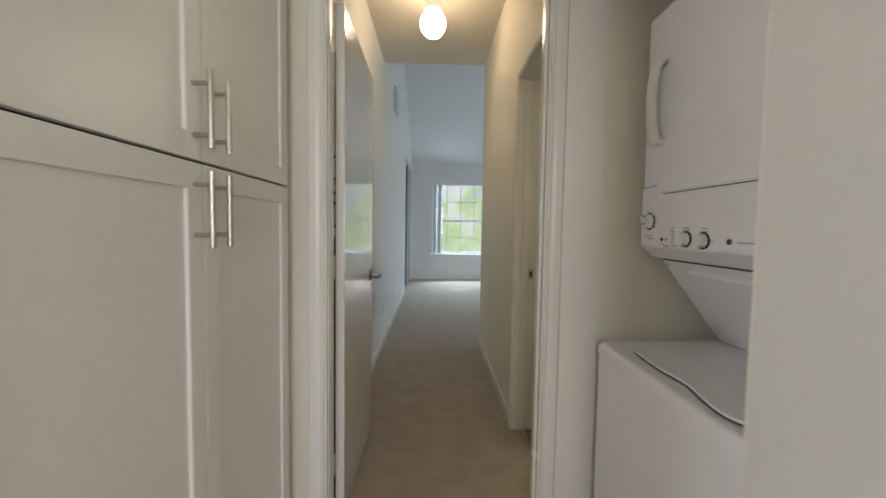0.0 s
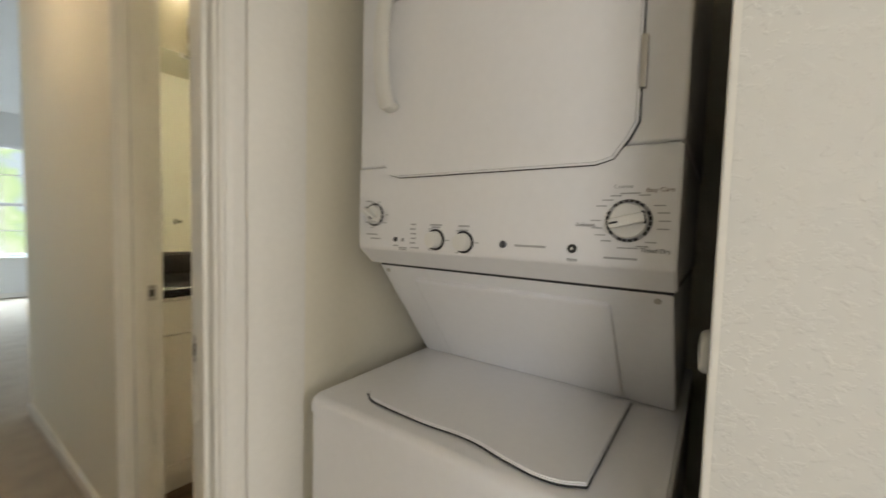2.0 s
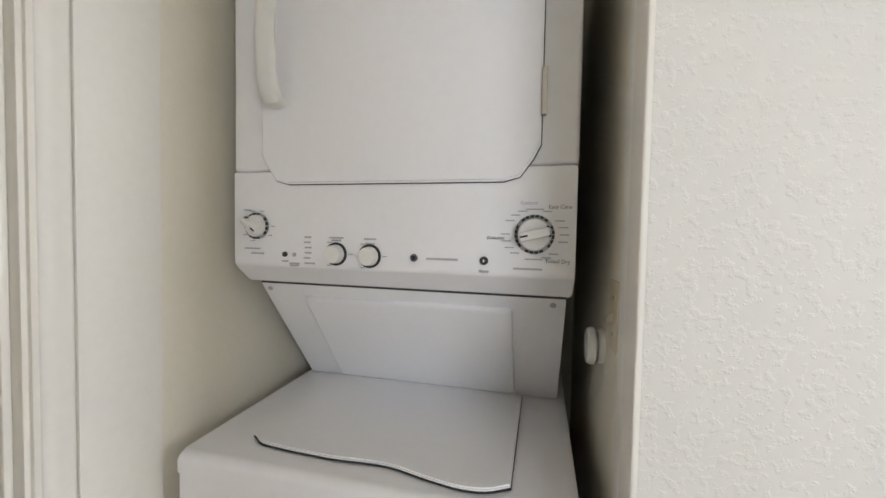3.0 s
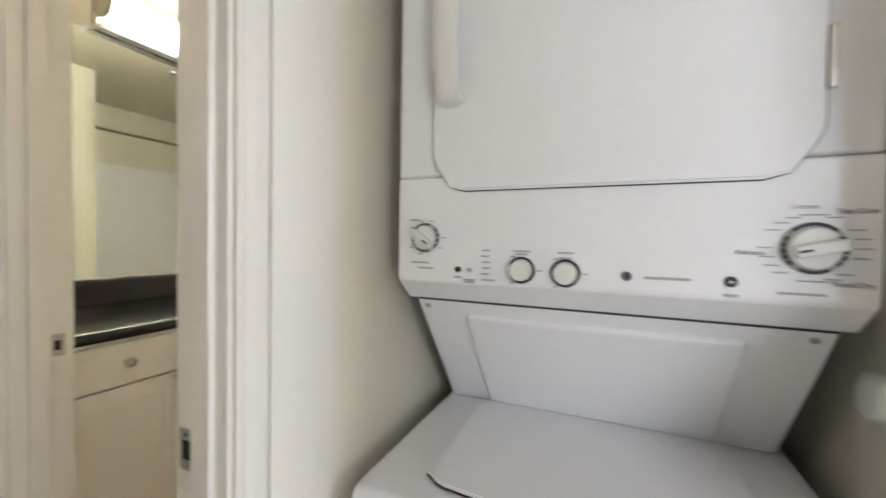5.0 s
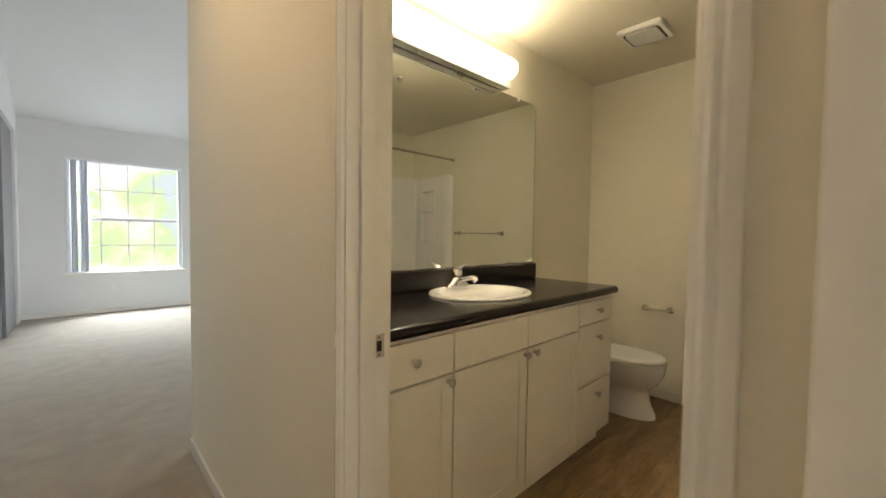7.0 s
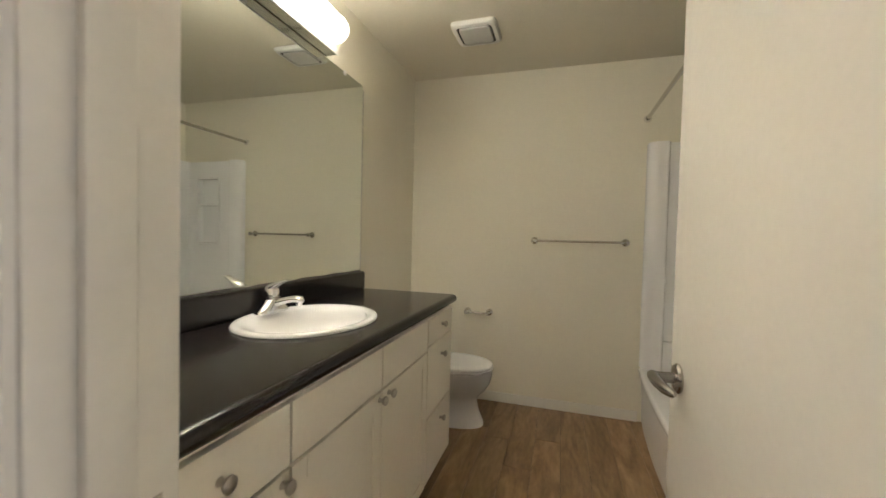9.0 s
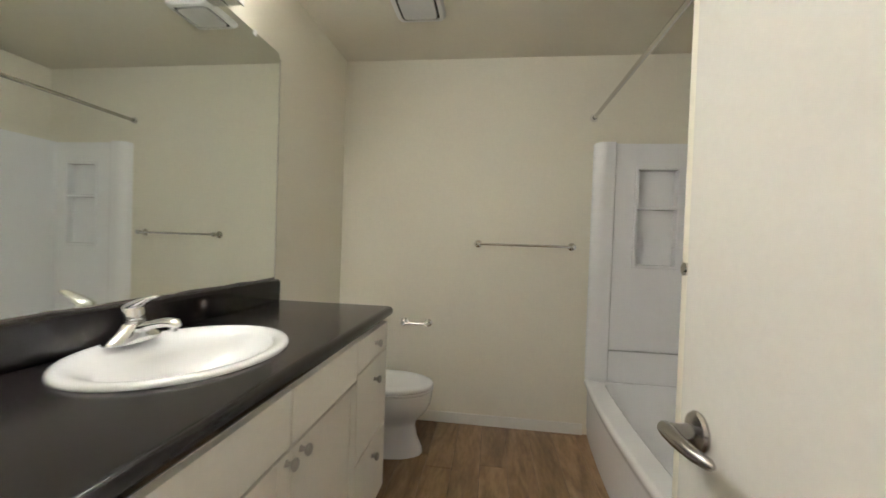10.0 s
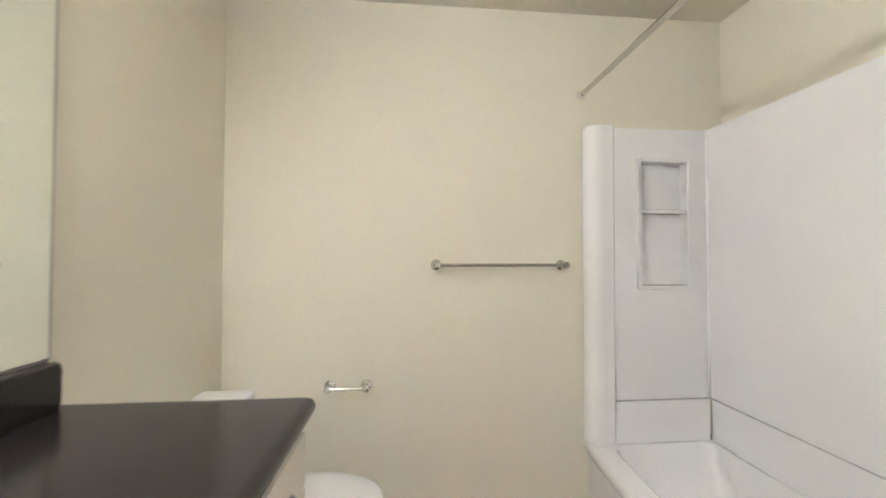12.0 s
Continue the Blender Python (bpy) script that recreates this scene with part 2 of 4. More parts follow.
def prism(points, axis, a0, a1, bev=0.0, bm=None, seg=2):
    """A polygon in the plane across axis ('x','y','z'), extruded from a0 to a1."""
    put = {"x": lambda p, a: (a, p[0], p[1]), "y": lambda p, a: (p[0], a, p[1]), "z": lambda p, a: (p[0], p[1], a)}[axis]
    tmp = loft([[put(p, a0) for p in points], [put(p, a1) for p in points]])
    if bev:
        bmesh.ops.recalc_face_normals(tmp, faces=tmp.faces[:])
        ends = [e for e in tmp.edges if len({round(v.co["xyz".index(axis)], 5) for v in e.verts}) == 1]
        bmesh.ops.bevel(tmp, geom=ends, offset=bev, segments=seg, affect="EDGES")
    return merged(bm, tmp)


def tube(points, radius, seg=12, bm=None):
    """A round bar along a polyline; radius may be a list."""
    pts = [Vector(p) for p in points]
    rr = radius if isinstance(radius, (list, tuple)) else [radius] * len(pts)
    rings, side = [], None
    for i, p in enumerate(pts):
        d = (pts[min(i + 1, len(pts) - 1)] - pts[max(i - 1, 0)]).normalized()
        if side is None:
            side = d.cross(Vector((0, 1, 0)) if abs(d.y) < 0.7 else Vector((0, 0, 1)))
        side = (side - d * side.dot(d)).normalized()
        up2 = d.cross(side)
        rings.append([p + side * (rr[i] * math.cos(2 * math.pi * k / seg)) + up2 * (rr[i] * math.sin(2 * math.pi * k / seg)) for k in range(seg)])
    return loft(rings, True, True, True, bm)

# ---- structure ----
TOP = 2.49
HALL_TOP = 2.84
LEFT, RIGHT, RIGHT_IN = -0.485, 0.515, 0.635

solid("floor_carpet", box(LEFT - 0.12, 0.575, 1.335, 3.93, -0.08, 0, bm=box(-0.6, 4.1, 3.93, 9.15, -0.08, 0, bm=box(-2.5, 1.6, -4.0, 1.335, -0.08, 0))), CARPET, "worn beige cut-pile carpet through hall and bedroom", "floor", "structure")
floor_bath = solid("floor_bathroom", box(0.575, 3.4, 0.44, 3.12, -0.08, -0.006), DARK, "brown wood-look plank floor of the bathroom", "floor", "structure")

# hall, left side with a tall closet opening in the bedroom
bm = box(LEFT - 0.12, LEFT, 1.44, 6.95, 0, 5.2)
box(LEFT - 0.12, LEFT, 6.95, 8.72, 2.46, 5.2, bm=bm)
box(LEFT - 0.12, LEFT, 8.72, 9.0, 0, 5.2, bm=bm)
solid("wall_hall_west", bm, BED_WALL, "pale painted wall running from hall into bedroom", "wall", "structure")
solid("wall_closet_west", box(-1.2, -1.1, 6.7, 8.9, 0, 2.6, bm=box(-1.1, LEFT - 0.12, 6.85, 6.95, 0, 2.6, bm=box(-1.1, LEFT - 0.12, 8.72, 8.82, 0, 2.6, bm=box(-1.1, LEFT - 0.12, 6.95, 8.72, 2.46, 2.56)))), BED_WALL, "plain inner walls of bedroom closet", "wall", "structure")
# hall, right side with the bathroom doorway
DY0, DY1, DTOP = 1.535, 2.232, 2.075
bm = box(RIGHT, RIGHT_IN, 1.335, DY0, 0, HALL_TOP)
box(RIGHT, RIGHT_IN, DY1, 3.93, 0, HALL_TOP, bm=bm)
box(RIGHT, RIGHT_IN, DY0, DY1, DTOP, HALL_TOP, bm=bm)
solid("wall_hall_east", bm, WALL, "cream painted hall wall with bathroom doorway", "wall", "structure")
# wall with the hall doorway
HX0, HX1, HTOP = -0.358, 0.425, 2.075
bm = box(-1.1, HX0, 1.345, 1.44, 0, HALL_TOP)
box(HX1, RIGHT, 1.345, 1.44, 0, HALL_TOP, bm=bm)
box(HX0, HX1, 1.345, 1.44, HTOP, HALL_TOP, bm=bm)
solid("wall_hall_doorway", bm, WALL, "cream painted wall round the hall doorway", "wall", "structure")
# laundry closet and the bathroom's south side
solid("wall_laundry_north", box(RIGHT_IN, 1.75, 1.335, 1.42, 0, TOP), WALL, "cream wall between laundry closet and bathroom", "wall", "structure")
solid("wall_laundry_back", box(1.5, 1.6, 0.4, 1.335, 0, TOP), WALL, "cream back wall of laundry closet", "wall", "structure")
solid("wall_laundry_south", box(0.64, 1.5, 0.4, 0.515, 0, TOP), WALL, "cream side wall of laundry closet", "wall", "structure")
solid("wall_corridor_east", box(0.513, 0.64, -1.2, 0.528, 0, TOP, 0.004), WALL_ROUGH, "white splatter-textured wall beside laundry closet", "wall", "structure")
solid("wall_laundry_header", box(0.513, 0.64, 0.528, 1.335, 2.2, TOP), WALL, "plain wall above laundry closet opening", "wall", "structure")
solid("wall_corridor_west", box(-2.5, -0.49, 0.2, 0.312, 0, TOP, bm=box(-1.2, -1.1, 0.312, 1.44, 0, TOP)), WALL, "plain cream corridor wall", "wall", "structure")
# bathroom
solid("wall_bathroom_north", box(RIGHT_IN, 3.4, 3.0, 3.12, 0, TOP), WALL, "cream bathroom wall behind vanity mirror", "wall", "structure")
solid("wall_bathroom_east", box(3.275, 3.4, 0.44, 3.0, 0, TOP), WALL, "cream bathroom wall with towel bar", "wall", "structure")
solid("wall_bathroom_tub_side", box(1.75, 3.275, 0.44, 0.56, 0, TOP), WALL, "cream wall above the bathtub surround", "wall", "structure")
solid("wall_bathroom_tub_end", box(1.63, 1.75, 0.44, 1.335, 0, TOP), WALL, "cream wall at the end of the bathtub", "wall", "structure")
# bedroom
WX0, WX1, WZ0, WZ1 = -0.03, 1.33, 0.60, 2.23
bm = box(-0.6, WX0, 9.0, 9.15, 0, 2.75)
box(WX1, 4.1, 9.0, 9.15, 0, 2.75, bm=bm)
box(WX0, WX1, 9.0, 9.15, 0, WZ0, bm=bm)
box(WX0, WX1, 9.0, 9.15, WZ1, 2.75, bm=bm)
solid("wall_bedroom_north", bm, BED_WALL, "pale bedroom wall with a gridded window", "wall", "structure")
solid("wall_bedroom_east", box(4.0, 4.12, 3.8, 5.15, 0, 5.2, bm=box(4.0, 4.12, 7.25, 9.15, 0, 5.2, bm=box(4.0, 4.12, 5.15, 7.25, 0, 0.7, bm=box(4.0, 4.12, 5.15, 7.25, 2.3, 5.2)))), BED_WALL, "plain bedroom side wall", "wall", "structure")
solid("wall_bedroom_south", box(RIGHT_IN, 4.1, 3.81, 3.93, 0, 5.2, bm=box(-0.6, RIGHT_IN, 3.81, 3.93, HALL_TOP + 0.1, 5.2)), BED_WALL, "plain bedroom wall", "wall", "structure")
solid("ceiling_bedroom", prism([(3.8, 4.85), (9.15, 2.63), (9.15, 2.78), (3.8, 5.1)], "x", -0.6, 4.1), BED_WALL, "sloping pale bedroom ceiling", "ceiling", "structure")
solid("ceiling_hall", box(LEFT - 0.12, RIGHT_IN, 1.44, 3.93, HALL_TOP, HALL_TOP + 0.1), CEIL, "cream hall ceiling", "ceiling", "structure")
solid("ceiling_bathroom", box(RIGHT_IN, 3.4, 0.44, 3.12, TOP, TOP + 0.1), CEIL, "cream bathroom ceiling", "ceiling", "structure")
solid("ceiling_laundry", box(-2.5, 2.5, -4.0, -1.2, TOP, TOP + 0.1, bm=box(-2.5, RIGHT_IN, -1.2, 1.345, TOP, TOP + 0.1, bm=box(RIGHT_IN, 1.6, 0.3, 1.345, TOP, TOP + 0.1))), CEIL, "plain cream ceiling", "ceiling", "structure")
# the room behind the start
bm = box(-2.5, -0.7, -4.1, -4.0, 0, TOP)
box(1.5, 2.5, -4.1, -4.0, 0, TOP, bm=bm)
box(-0.7, 1.5, -4.1, -4.0, 0, 0.75, bm=bm)
box(-0.7, 1.5, -4.1, -4.0, 2.35, TOP, bm=bm)
box(-2.6, -2.5, -4.1, -1.95, 0, TOP, bm=bm)
box(-2.6, -2.5, -0.05, 0.312, 0, TOP, bm=bm)
box(-2.6, -2.5, -1.95, -0.05, 0, 0.75, bm=bm)
box(-2.6, -2.5, -1.95, -0.05, 2.25, TOP, bm=bm)
box(2.5, 2.6, -4.1, -1.2, 0, TOP, bm=bm)
box(0.64, 2.5, -1.2, -1.1, 0, TOP, bm=bm)
solid("wall_room_behind", bm, WALL, "plain walls of the room behind", "wall", "structure")
solid("backdrop", box(-9, 11, 15.0, 15.05, -4, 10), GARDEN, "bright blurred garden leaves and sky", "backdrop", "structure")
solid("ground", box(-60, 60, 9.2, 120, -3.1, -3.0), material("lawn", (0.09, 0.13, 0.05), 0.9, var=0.3), "grass outside the window", "ground", "structure")


def trim(name, bm, label, mat=TRIM):
    return solid(name, bm, mat, label, "trim", "structure")


# baseboards
trim("baseboard_hall_east", box(RIGHT - 0.012, RIGHT, DY1 + 0.04, 3.926, 0, 0.07, 0.003), "low cream baseboard along hall wall")
trim("baseboard_hall_west", box(LEFT, LEFT + 0.012, 1.49, 6.95, 0, 0.07, 0.003), "low white baseboard along hall wall")
trim("baseboard_bedroom", box(LEFT, 4.0, 8.988, 9.0, 0, 0.07, 0.003), "low white baseboard under window")
trim("baseboard_bathroom", box(3.263, 3.275, 1.302, 3.0, 0, 0.075, 0.004), "white baseboard along bathroom wall")
trim("baseboard_bathroom_south", box(RIGHT_IN, 1.75, 1.42, 1.432, 0, 0.075, 0.004), "white baseboard behind the door")

# bathroom door frame: jambs, stops, narrow casing
def casing_profile(w):
    return [(0, 0), (w, 0), (w, 0.008), (w - 0.008, 0.013), (w * 0.55, 0.015), (w * 0.4, 0.011), (0.012, 0.011), (0.006, 0.016), (0, 0.012)]


bm = box(RIGHT - 0.004, RIGHT_IN + 0.004, DY1 - 0.003, DY1 + 0.012, 0, DTOP, 0.002)
box(RIGHT - 0.004, RIGHT_IN + 0.004, DY0 - 0.012, DY0 + 0.003, 0, DTOP, 0.002, bm=bm)
box(RIGHT - 0.004, RIGHT_IN + 0.004, DY0, DY1, DTOP - 0.003, DTOP + 0.012, 0.002, bm=bm)
box(0.545, 0.588, DY1 - 0.016, DY1 - 0.003, 0, DTOP - 0.003, 0.003, bm=bm)
box(0.545, 0.588, DY0 + 0.003, DY0 + 0.016, 0, DTOP - 0.003, 0.003, bm=bm)
box(0.545, 0.588, DY0 + 0.016, DY1 - 0.016, DTOP - 0.016, DTOP - 0.003, 0.003, bm=bm)
frame_bath = trim("door_frame_bathroom", bm, "cream painted door frame of bathroom")
bm = prism([(RIGHT - d, DY1 + 0.004 + u) for u, d in casing_profile(0.034)], "z", 0, DTOP + 0.038)
prism([(RIGHT - d, DY0 - 0.004 - u) for u, d in casing_profile(0.034)], "z", 0, DTOP + 0.038, bm=bm)
prism([(RIGHT - d, DTOP + 0.004 + u) for u, d in casing_profile(0.034)], "y", DY0 - 0.004, DY1 + 0.004, bm=bm)
trim("door_casing_bathroom", bm, "narrow cream casing round bathroom doorway")

# hall door frame with moulded casings
bm = box(HX1 - 0.003, HX1 + 0.012, 1.341, 1.443, 0, HTOP, 0.002)
box(HX0 - 0.012, HX0 + 0.003, 1.341, 1.443, 0, HTOP, 0.002, bm=bm)
box(HX0, HX1, 1.341, 1.443, HTOP - 0.003, HTOP + 0.012, 0.002, bm=bm)
box(HX1 - 0.015, HX1 - 0.003, 1.36, 1.398, 0, HTOP - 0.003, 0.004, bm=bm)
box(HX0 + 0.003, HX0 + 0.008, 1.36, 1.398, 0, HTOP - 0.003, 0.004, bm=bm)
trim("door_frame_hall", bm, "cream painted door frame at hall entry")
bm = prism([(HX1 + 0.004 + u, 1.345 - d) for u, d in casing_profile(0.055)], "z", 0, HTOP + 0.06)
prism([(HX0 - 0.004 - u, 1.345 - d) for u, d in casing_profile(0.059)], "z", 0, HTOP + 0.06, bm=bm)
prism([(1.345 - d, HTOP + 0.004 + u) for u, d in casing_profile(0.055)], "x", HX0 - 0.004, HX1 + 0.004, bm=bm)
trim("door_casing_hall", bm, "moulded cream casing round hall doorway")
trim("laundry_jamb_north", box(HX1 + 0.06, 0.625, 1.3315, 1.345, 0, 2.2, 0.0015), "flat cream jamb board of laundry closet")
trim("laundry_jamb_south", box(0.5135, 0.575, 0.516, 0.533, 0, 2.2, 0.004), "flat cream jamb board of laundry closet")
trim("threshold_strip", box(0.565, 0.59, DY0 + 0.004, DY1 - 0.004, -0.002, 0.006, 0.003), "thin strip between carpet and wood floor", NICKEL)


def strike(at, out, along, name="strike_plate"):
    """A small metal strike plate with its hole on a jamb. out: the jamb's normal, along: across the plate."""
    p, o, a, z = Vector(at), Vector(out), Vector(along), Vector((0, 0, 1))
    th = thing(name, at, "small brushed metal strike plate on door jamb", "strike plate")
    m = Matrix((a, z, o)).transposed().to_4x4()
    m.translation = p
    bm = box(-0.016, 0.016, -0.029, 0.029, 0, 0.002, 0.0008)
    bm.transform(m)
    part("plate", bm, NICKEL, th)
    bm = box(-0.007, 0.007, -0.013, 0.013, 0.002, 0.0032)
    bm.transform(m)
    part("latch_hole", bm, DARK, th, "dark latch hole")
    for s in (-1, 1):
        bm = rod((0, s * 0.021, 0.002), (0, s * 0.021, 0.0032), 0.003, seg=10)
        bm.transform(m)
        part("screw", bm, DARKNICKEL, th)


strike((0.603, DY1 - 0.003, 0.945), (0, -1, 0), (1, 0, 0))
strike((HX1 - 0.003, 1.419, 0.945), (-1, 0, 0), (0, 1, 0))


def lever(door, at, out, along):
    """A lever handle: rose, neck and tapering grip."""
    p, o, a = Vector(at), Vector(out), Vector(along)
    q = Matrix.Translation(p) @ o.to_track_quat("Z", "Y").to_matrix().to_4x4()
    h = part("lever_handle", lathe([(0.033, 0), (0.034, 0.004), (0.031, 0.009), (0.022, 0.012), (0.013, 0.014), (0.0115, 0.03), (0.0115, 0.048)], q), DARKNICKEL, door, "satin nickel lever handle")
    pts = [p + o * 0.05 + a * d + o * e for d, e in ((-0.016, 0.002), (-0.008, 0.003), (0.01, 0.003), (0.04, 0.004), (0.08, 0.0), (0.105, -0.008), (0.112, -0.011))]
    bm = tube(pts, [0.006, 0.012, 0.0135, 0.0125, 0.011, 0.009, 0.004], 14)
    part("grip", bm, DARKNICKEL, h)


def hinge(door, x, y, z):
    part("hinge", rod((x, y, z - 0.045), (x, y, z + 0.045), 0.007, seg=12, bev=0.002), NICKEL, door, "small metal hinge")


d1 = thing("door_1", (0.66, 1.54, 0), "flat cream painted bathroom door standing open", "door", kind="structure")
leaf = part("door_leaf", box(0.66, 1.385, 1.522, 1.558, 0.012, 2.055, 0.002), DOOR, d1)
lever(d1, (1.322, 1.558, 0.936), (0, 1, 0), (-1, 0, 0))
lever(d1, (1.322, 1.522, 0.936), (0, -1, 0), (-1, 0, 0))
part("latch", box(1.385, 1.3865, 1.53, 1.55, 0.91, 0.965), NICKEL, d1)
for z in (0.25, 1.05, 1.83):
    hinge(d1, 0.648, 1.545, z)
d1.rotation_euler.z = radians(1.5)
d2 = thing("door_2", (-0.325, 1.49, 0), "flat glossy cream hall door standing open", "door", kind="structure")
part("door_leaf", box(-0.36, -0.325, 1.49, 2.238, 0.012, 2.055, 0.002), DOOR, d2)
lever(d2, (-0.325, 2.17, 0.936), (1, 0, 0), (0, -1, 0))
lever(d2, (-0.36, 2.17, 0.936), (-1, 0, 0), (0, -1, 0))
for z in (0.25, 1.05, 1.83):
    hinge(d2, -0.363, 1.478, z)
# Added dark strip and bars stand in for the shaded gap behind the door.
SHADE = material("dark_gap_shade", (0.03, 0.022, 0.016), 0.7)
part("gap_shade", box(-0.386, -0.3605, 1.487, 1.4905, 0.03, 1.17), SHADE, d2, "dark strip standing in for the shaded hinge-side gap")
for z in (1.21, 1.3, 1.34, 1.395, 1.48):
    part("gap_bar", box(-0.386, -0.3605, 1.487, 1.4905, z - 0.005, z + 0.005), SHADE, d2, "thin dark bar added in the hinge-side gap")
d2.rotation_euler.z = radians(0.7)


# bedroom window
def window():
    w = thing("window_1", (0.65, 9.05, WZ0), "white framed double-hung window with grid bars and bright garden", "window", kind="structure")
    bm = box(WX0, WX0 + 0.045, 9.04, 9.11, WZ0, WZ1)
    box(WX1 - 0.045, WX1, 9.04, 9.11, WZ0, WZ1, bm=bm)
    box(WX0 + 0.045, WX1 - 0.045, 9.04, 9.11, WZ1 - 0.045, WZ1, bm=bm)
    box(WX0 + 0.045, WX1 - 0.045, 9.04, 9.11, WZ0, WZ0 + 0.045, bm=bm)
    part("window_frame", bm, WINFRAME, w)
    mid = 1.37
    part("meeting_rail", box(WX0 + 0.045, WX1 - 0.045, 9.045, 9.085, mid - 0.022, mid + 0.022, 0.003), WINFRAME, w)
    part("window_sill", box(WX0 - 0.03, WX1 + 0.03, 8.97, 9.04, WZ0 - 0.03, WZ0, 0.006), TRIM, w)
    x0, x1 = WX0 + 0.045, WX1 - 0.045
    for k in range(1, 4):
        x = x0 + (x1 - x0) * k / 4
        part("grid_bar", box(x - 0.007, x + 0.007, 9.062, 9.074, WZ0 + 0.045, mid - 0.022), WINFRAME, w)
        part("grid_bar", box(x - 0.007, x + 0.007, 9.062, 9.074, mid + 0.022, WZ1 - 0.045), WINFRAME, w)
    for z in ((WZ0 + mid) / 2, (WZ1 + mid) / 2):
        part("grid_bar", box(x0, x1, 9.06, 9.072, z - 0.007, z + 0.007), WINFRAME, w)
    for z0, z1 in ((WZ0 + 0.045, mid - 0.022), (mid + 0.022, WZ1 - 0.045)):
        p = part("pane", box(x0, x1, 9.079, 9.083, z0, z1), GLASS, w, smooth=0)
        p.visible_shadow = False
    b = thing("vertical_blind", (0.1, 9.0, WZ0), "grey vertical blind slats drawn to the side", "blind")
    part("head_rail", box(WX0, WX1, 8.99, 9.03, WZ1 - 0.04, WZ1, 0.004), WINFRAME, b)
    for x, a in ((0.07, 0.5), (0.1, -0.3), (0.16, 0.4), (0.19, 0.1), (0.215, -0.4)):
        bm = box(-0.006 - 0.022 * abs(a), 0.006 + 0.022 * abs(a), -0.038, 0.038, 0, WZ1 - WZ0 - 0.06)
        bm.transform(pose(WX0 + x, 8.995, WZ0 + 0.02, 0, 0, 18 * a))
        part("slat", bm, BLIND, b)


window()
cd = thing("closet_door", (LEFT - 0.06, 7.8, 0), "dark grey sliding closet door in the bedroom", "closet door")
part("door_panel", box(LEFT - 0.09, LEFT - 0.06, 6.95, 7.9, 0.01, 2.44, 0.004), material("grey_door", (0.22, 0.22, 0.23), 0.4), cd)
part("door_panel", box(LEFT - 0.055, LEFT - 0.025, 7.8, 8.72, 0.01, 2.44, 0.004), material("grey_door_front", (0.24, 0.24, 0.25), 0.4), cd)


def outlet(at, out, along, toggles=True, label="white electrical outlet plate on the wall"):
    p, o, a, z = Vector(at), Vector(out), Vector(along), Vector((0, 0, 1))
    m = Matrix((a, z, o)).transposed().to_4x4()
    m.translation = p
    th = thing("outlet", at, label, "outlet", "wall outlets")
    bm = box(-0.036, 0.036, -0.058, 0.058, 0, 0.006, 0.003)
    bm.transform(m)
    part("cover_plate", bm, PLASTIC, th)
    for s in (-1, 1):
        bm = rod((0, s * 0.02, 0.005), (0, s * 0.02, 0.009), 0.016, seg=16)
        bm.transform(m)
        part("socket", bm, PLASTIC, th)
    return th


outlet((LEFT, 3.93, 0.36), (1, 0, 0), (0, 1, 0))
outlet((LEFT, 4.99, 0.34), (1, 0, 0), (0, 1, 0))
outlet((0.46, 9.0, 0.37), (0, -1, 0), (1, 0, 0))
vt = thing("air_vent", (LEFT, 5.0, 2.78), "grey slatted air return grille high on wall", "vent")
part("backing", box(LEFT + 0.0125, LEFT + 0.014, 4.84, 5.16, 2.65, 2.93), DARK, vt)
part("frame", box(LEFT, LEFT + 0.012, 4.82, 5.18, 2.63, 2.95, 0.003), WINFRAME, vt)
for k in range(7):
    bm = box(-0.004, 0.004, -0.16, 0.16, -0.018, 0.018)
    bm.transform(pose(LEFT + 0.018, 5.0, 2.67 + 0.04 * k, 0, 35, 0))
    part("slat", bm, BLIND, vt)

# hall ceiling light
gl = thing("ceiling_light", (0.0, 2.75, HALL_TOP), "round frosted glass globe light, lit, on hall ceiling", "lamp")
part("canopy", lathe([(0.062, 0), (0.062, -0.02), (0.055, -0.04), (0.05, -0.118)], Matrix.Translation((0.0, 2.75, HALL_TOP))), TRIM, gl)
prof = [(0.05, -0.116)] + [(0.09 * math.sin(a), -0.21 - 0.096 * math.cos(a)) for a in [0.52 + k * 0.1725 for k in range(16)]]
prof[-1] = (0.004, prof[-1][1])
part("globe", lathe(prof, Matrix.Translation((0.0, 2.75, HALL_TOP)), 32), glowing("lit_globe", (1.0, 0.77, 0.52), HALL_GLOW), gl, "glowing frosted glass globe")


# ---- tall pantry cabinets ----
def shaker(name, y0, y1, z0, z1, x, parent, mat, rail=0.06, depth=0.007, axis="x"):
    """A framed door facing +x (axis 'x') or facing -y (axis 'y', y0..y1 then run along x)."""
    def turn(bm):
        if axis == "x":
            bm.transform(Matrix.Translation((x - 0.019, 0, 0)))
        else:
            bm.transform(Matrix(((0, 1, 0, 0), (-1, 0, 0, x + 0.019), (0, 0, 1, 0), (0, 0, 0, 1))))
        return bm

    door = part(name, turn(box(0, 0.019 - depth, y0 + rail - 0.002, y1 - rail + 0.002, z0 + rail - 0.002, z1 - rail + 0.002)), mat, parent)
    for a, b in ((y0, y0 + rail), (y1 - rail, y1)):
        part("stile", turn(box(0, 0.019, a, b, z0, z1, 0.002)), mat, door)
    for a, b in ((z0, z0 + rail), (z1 - rail, z1)):
        part("rail", turn(box(0, 0.019, y0 + rail, y1 - rail, a, b, 0.002)), mat, door)
    return door


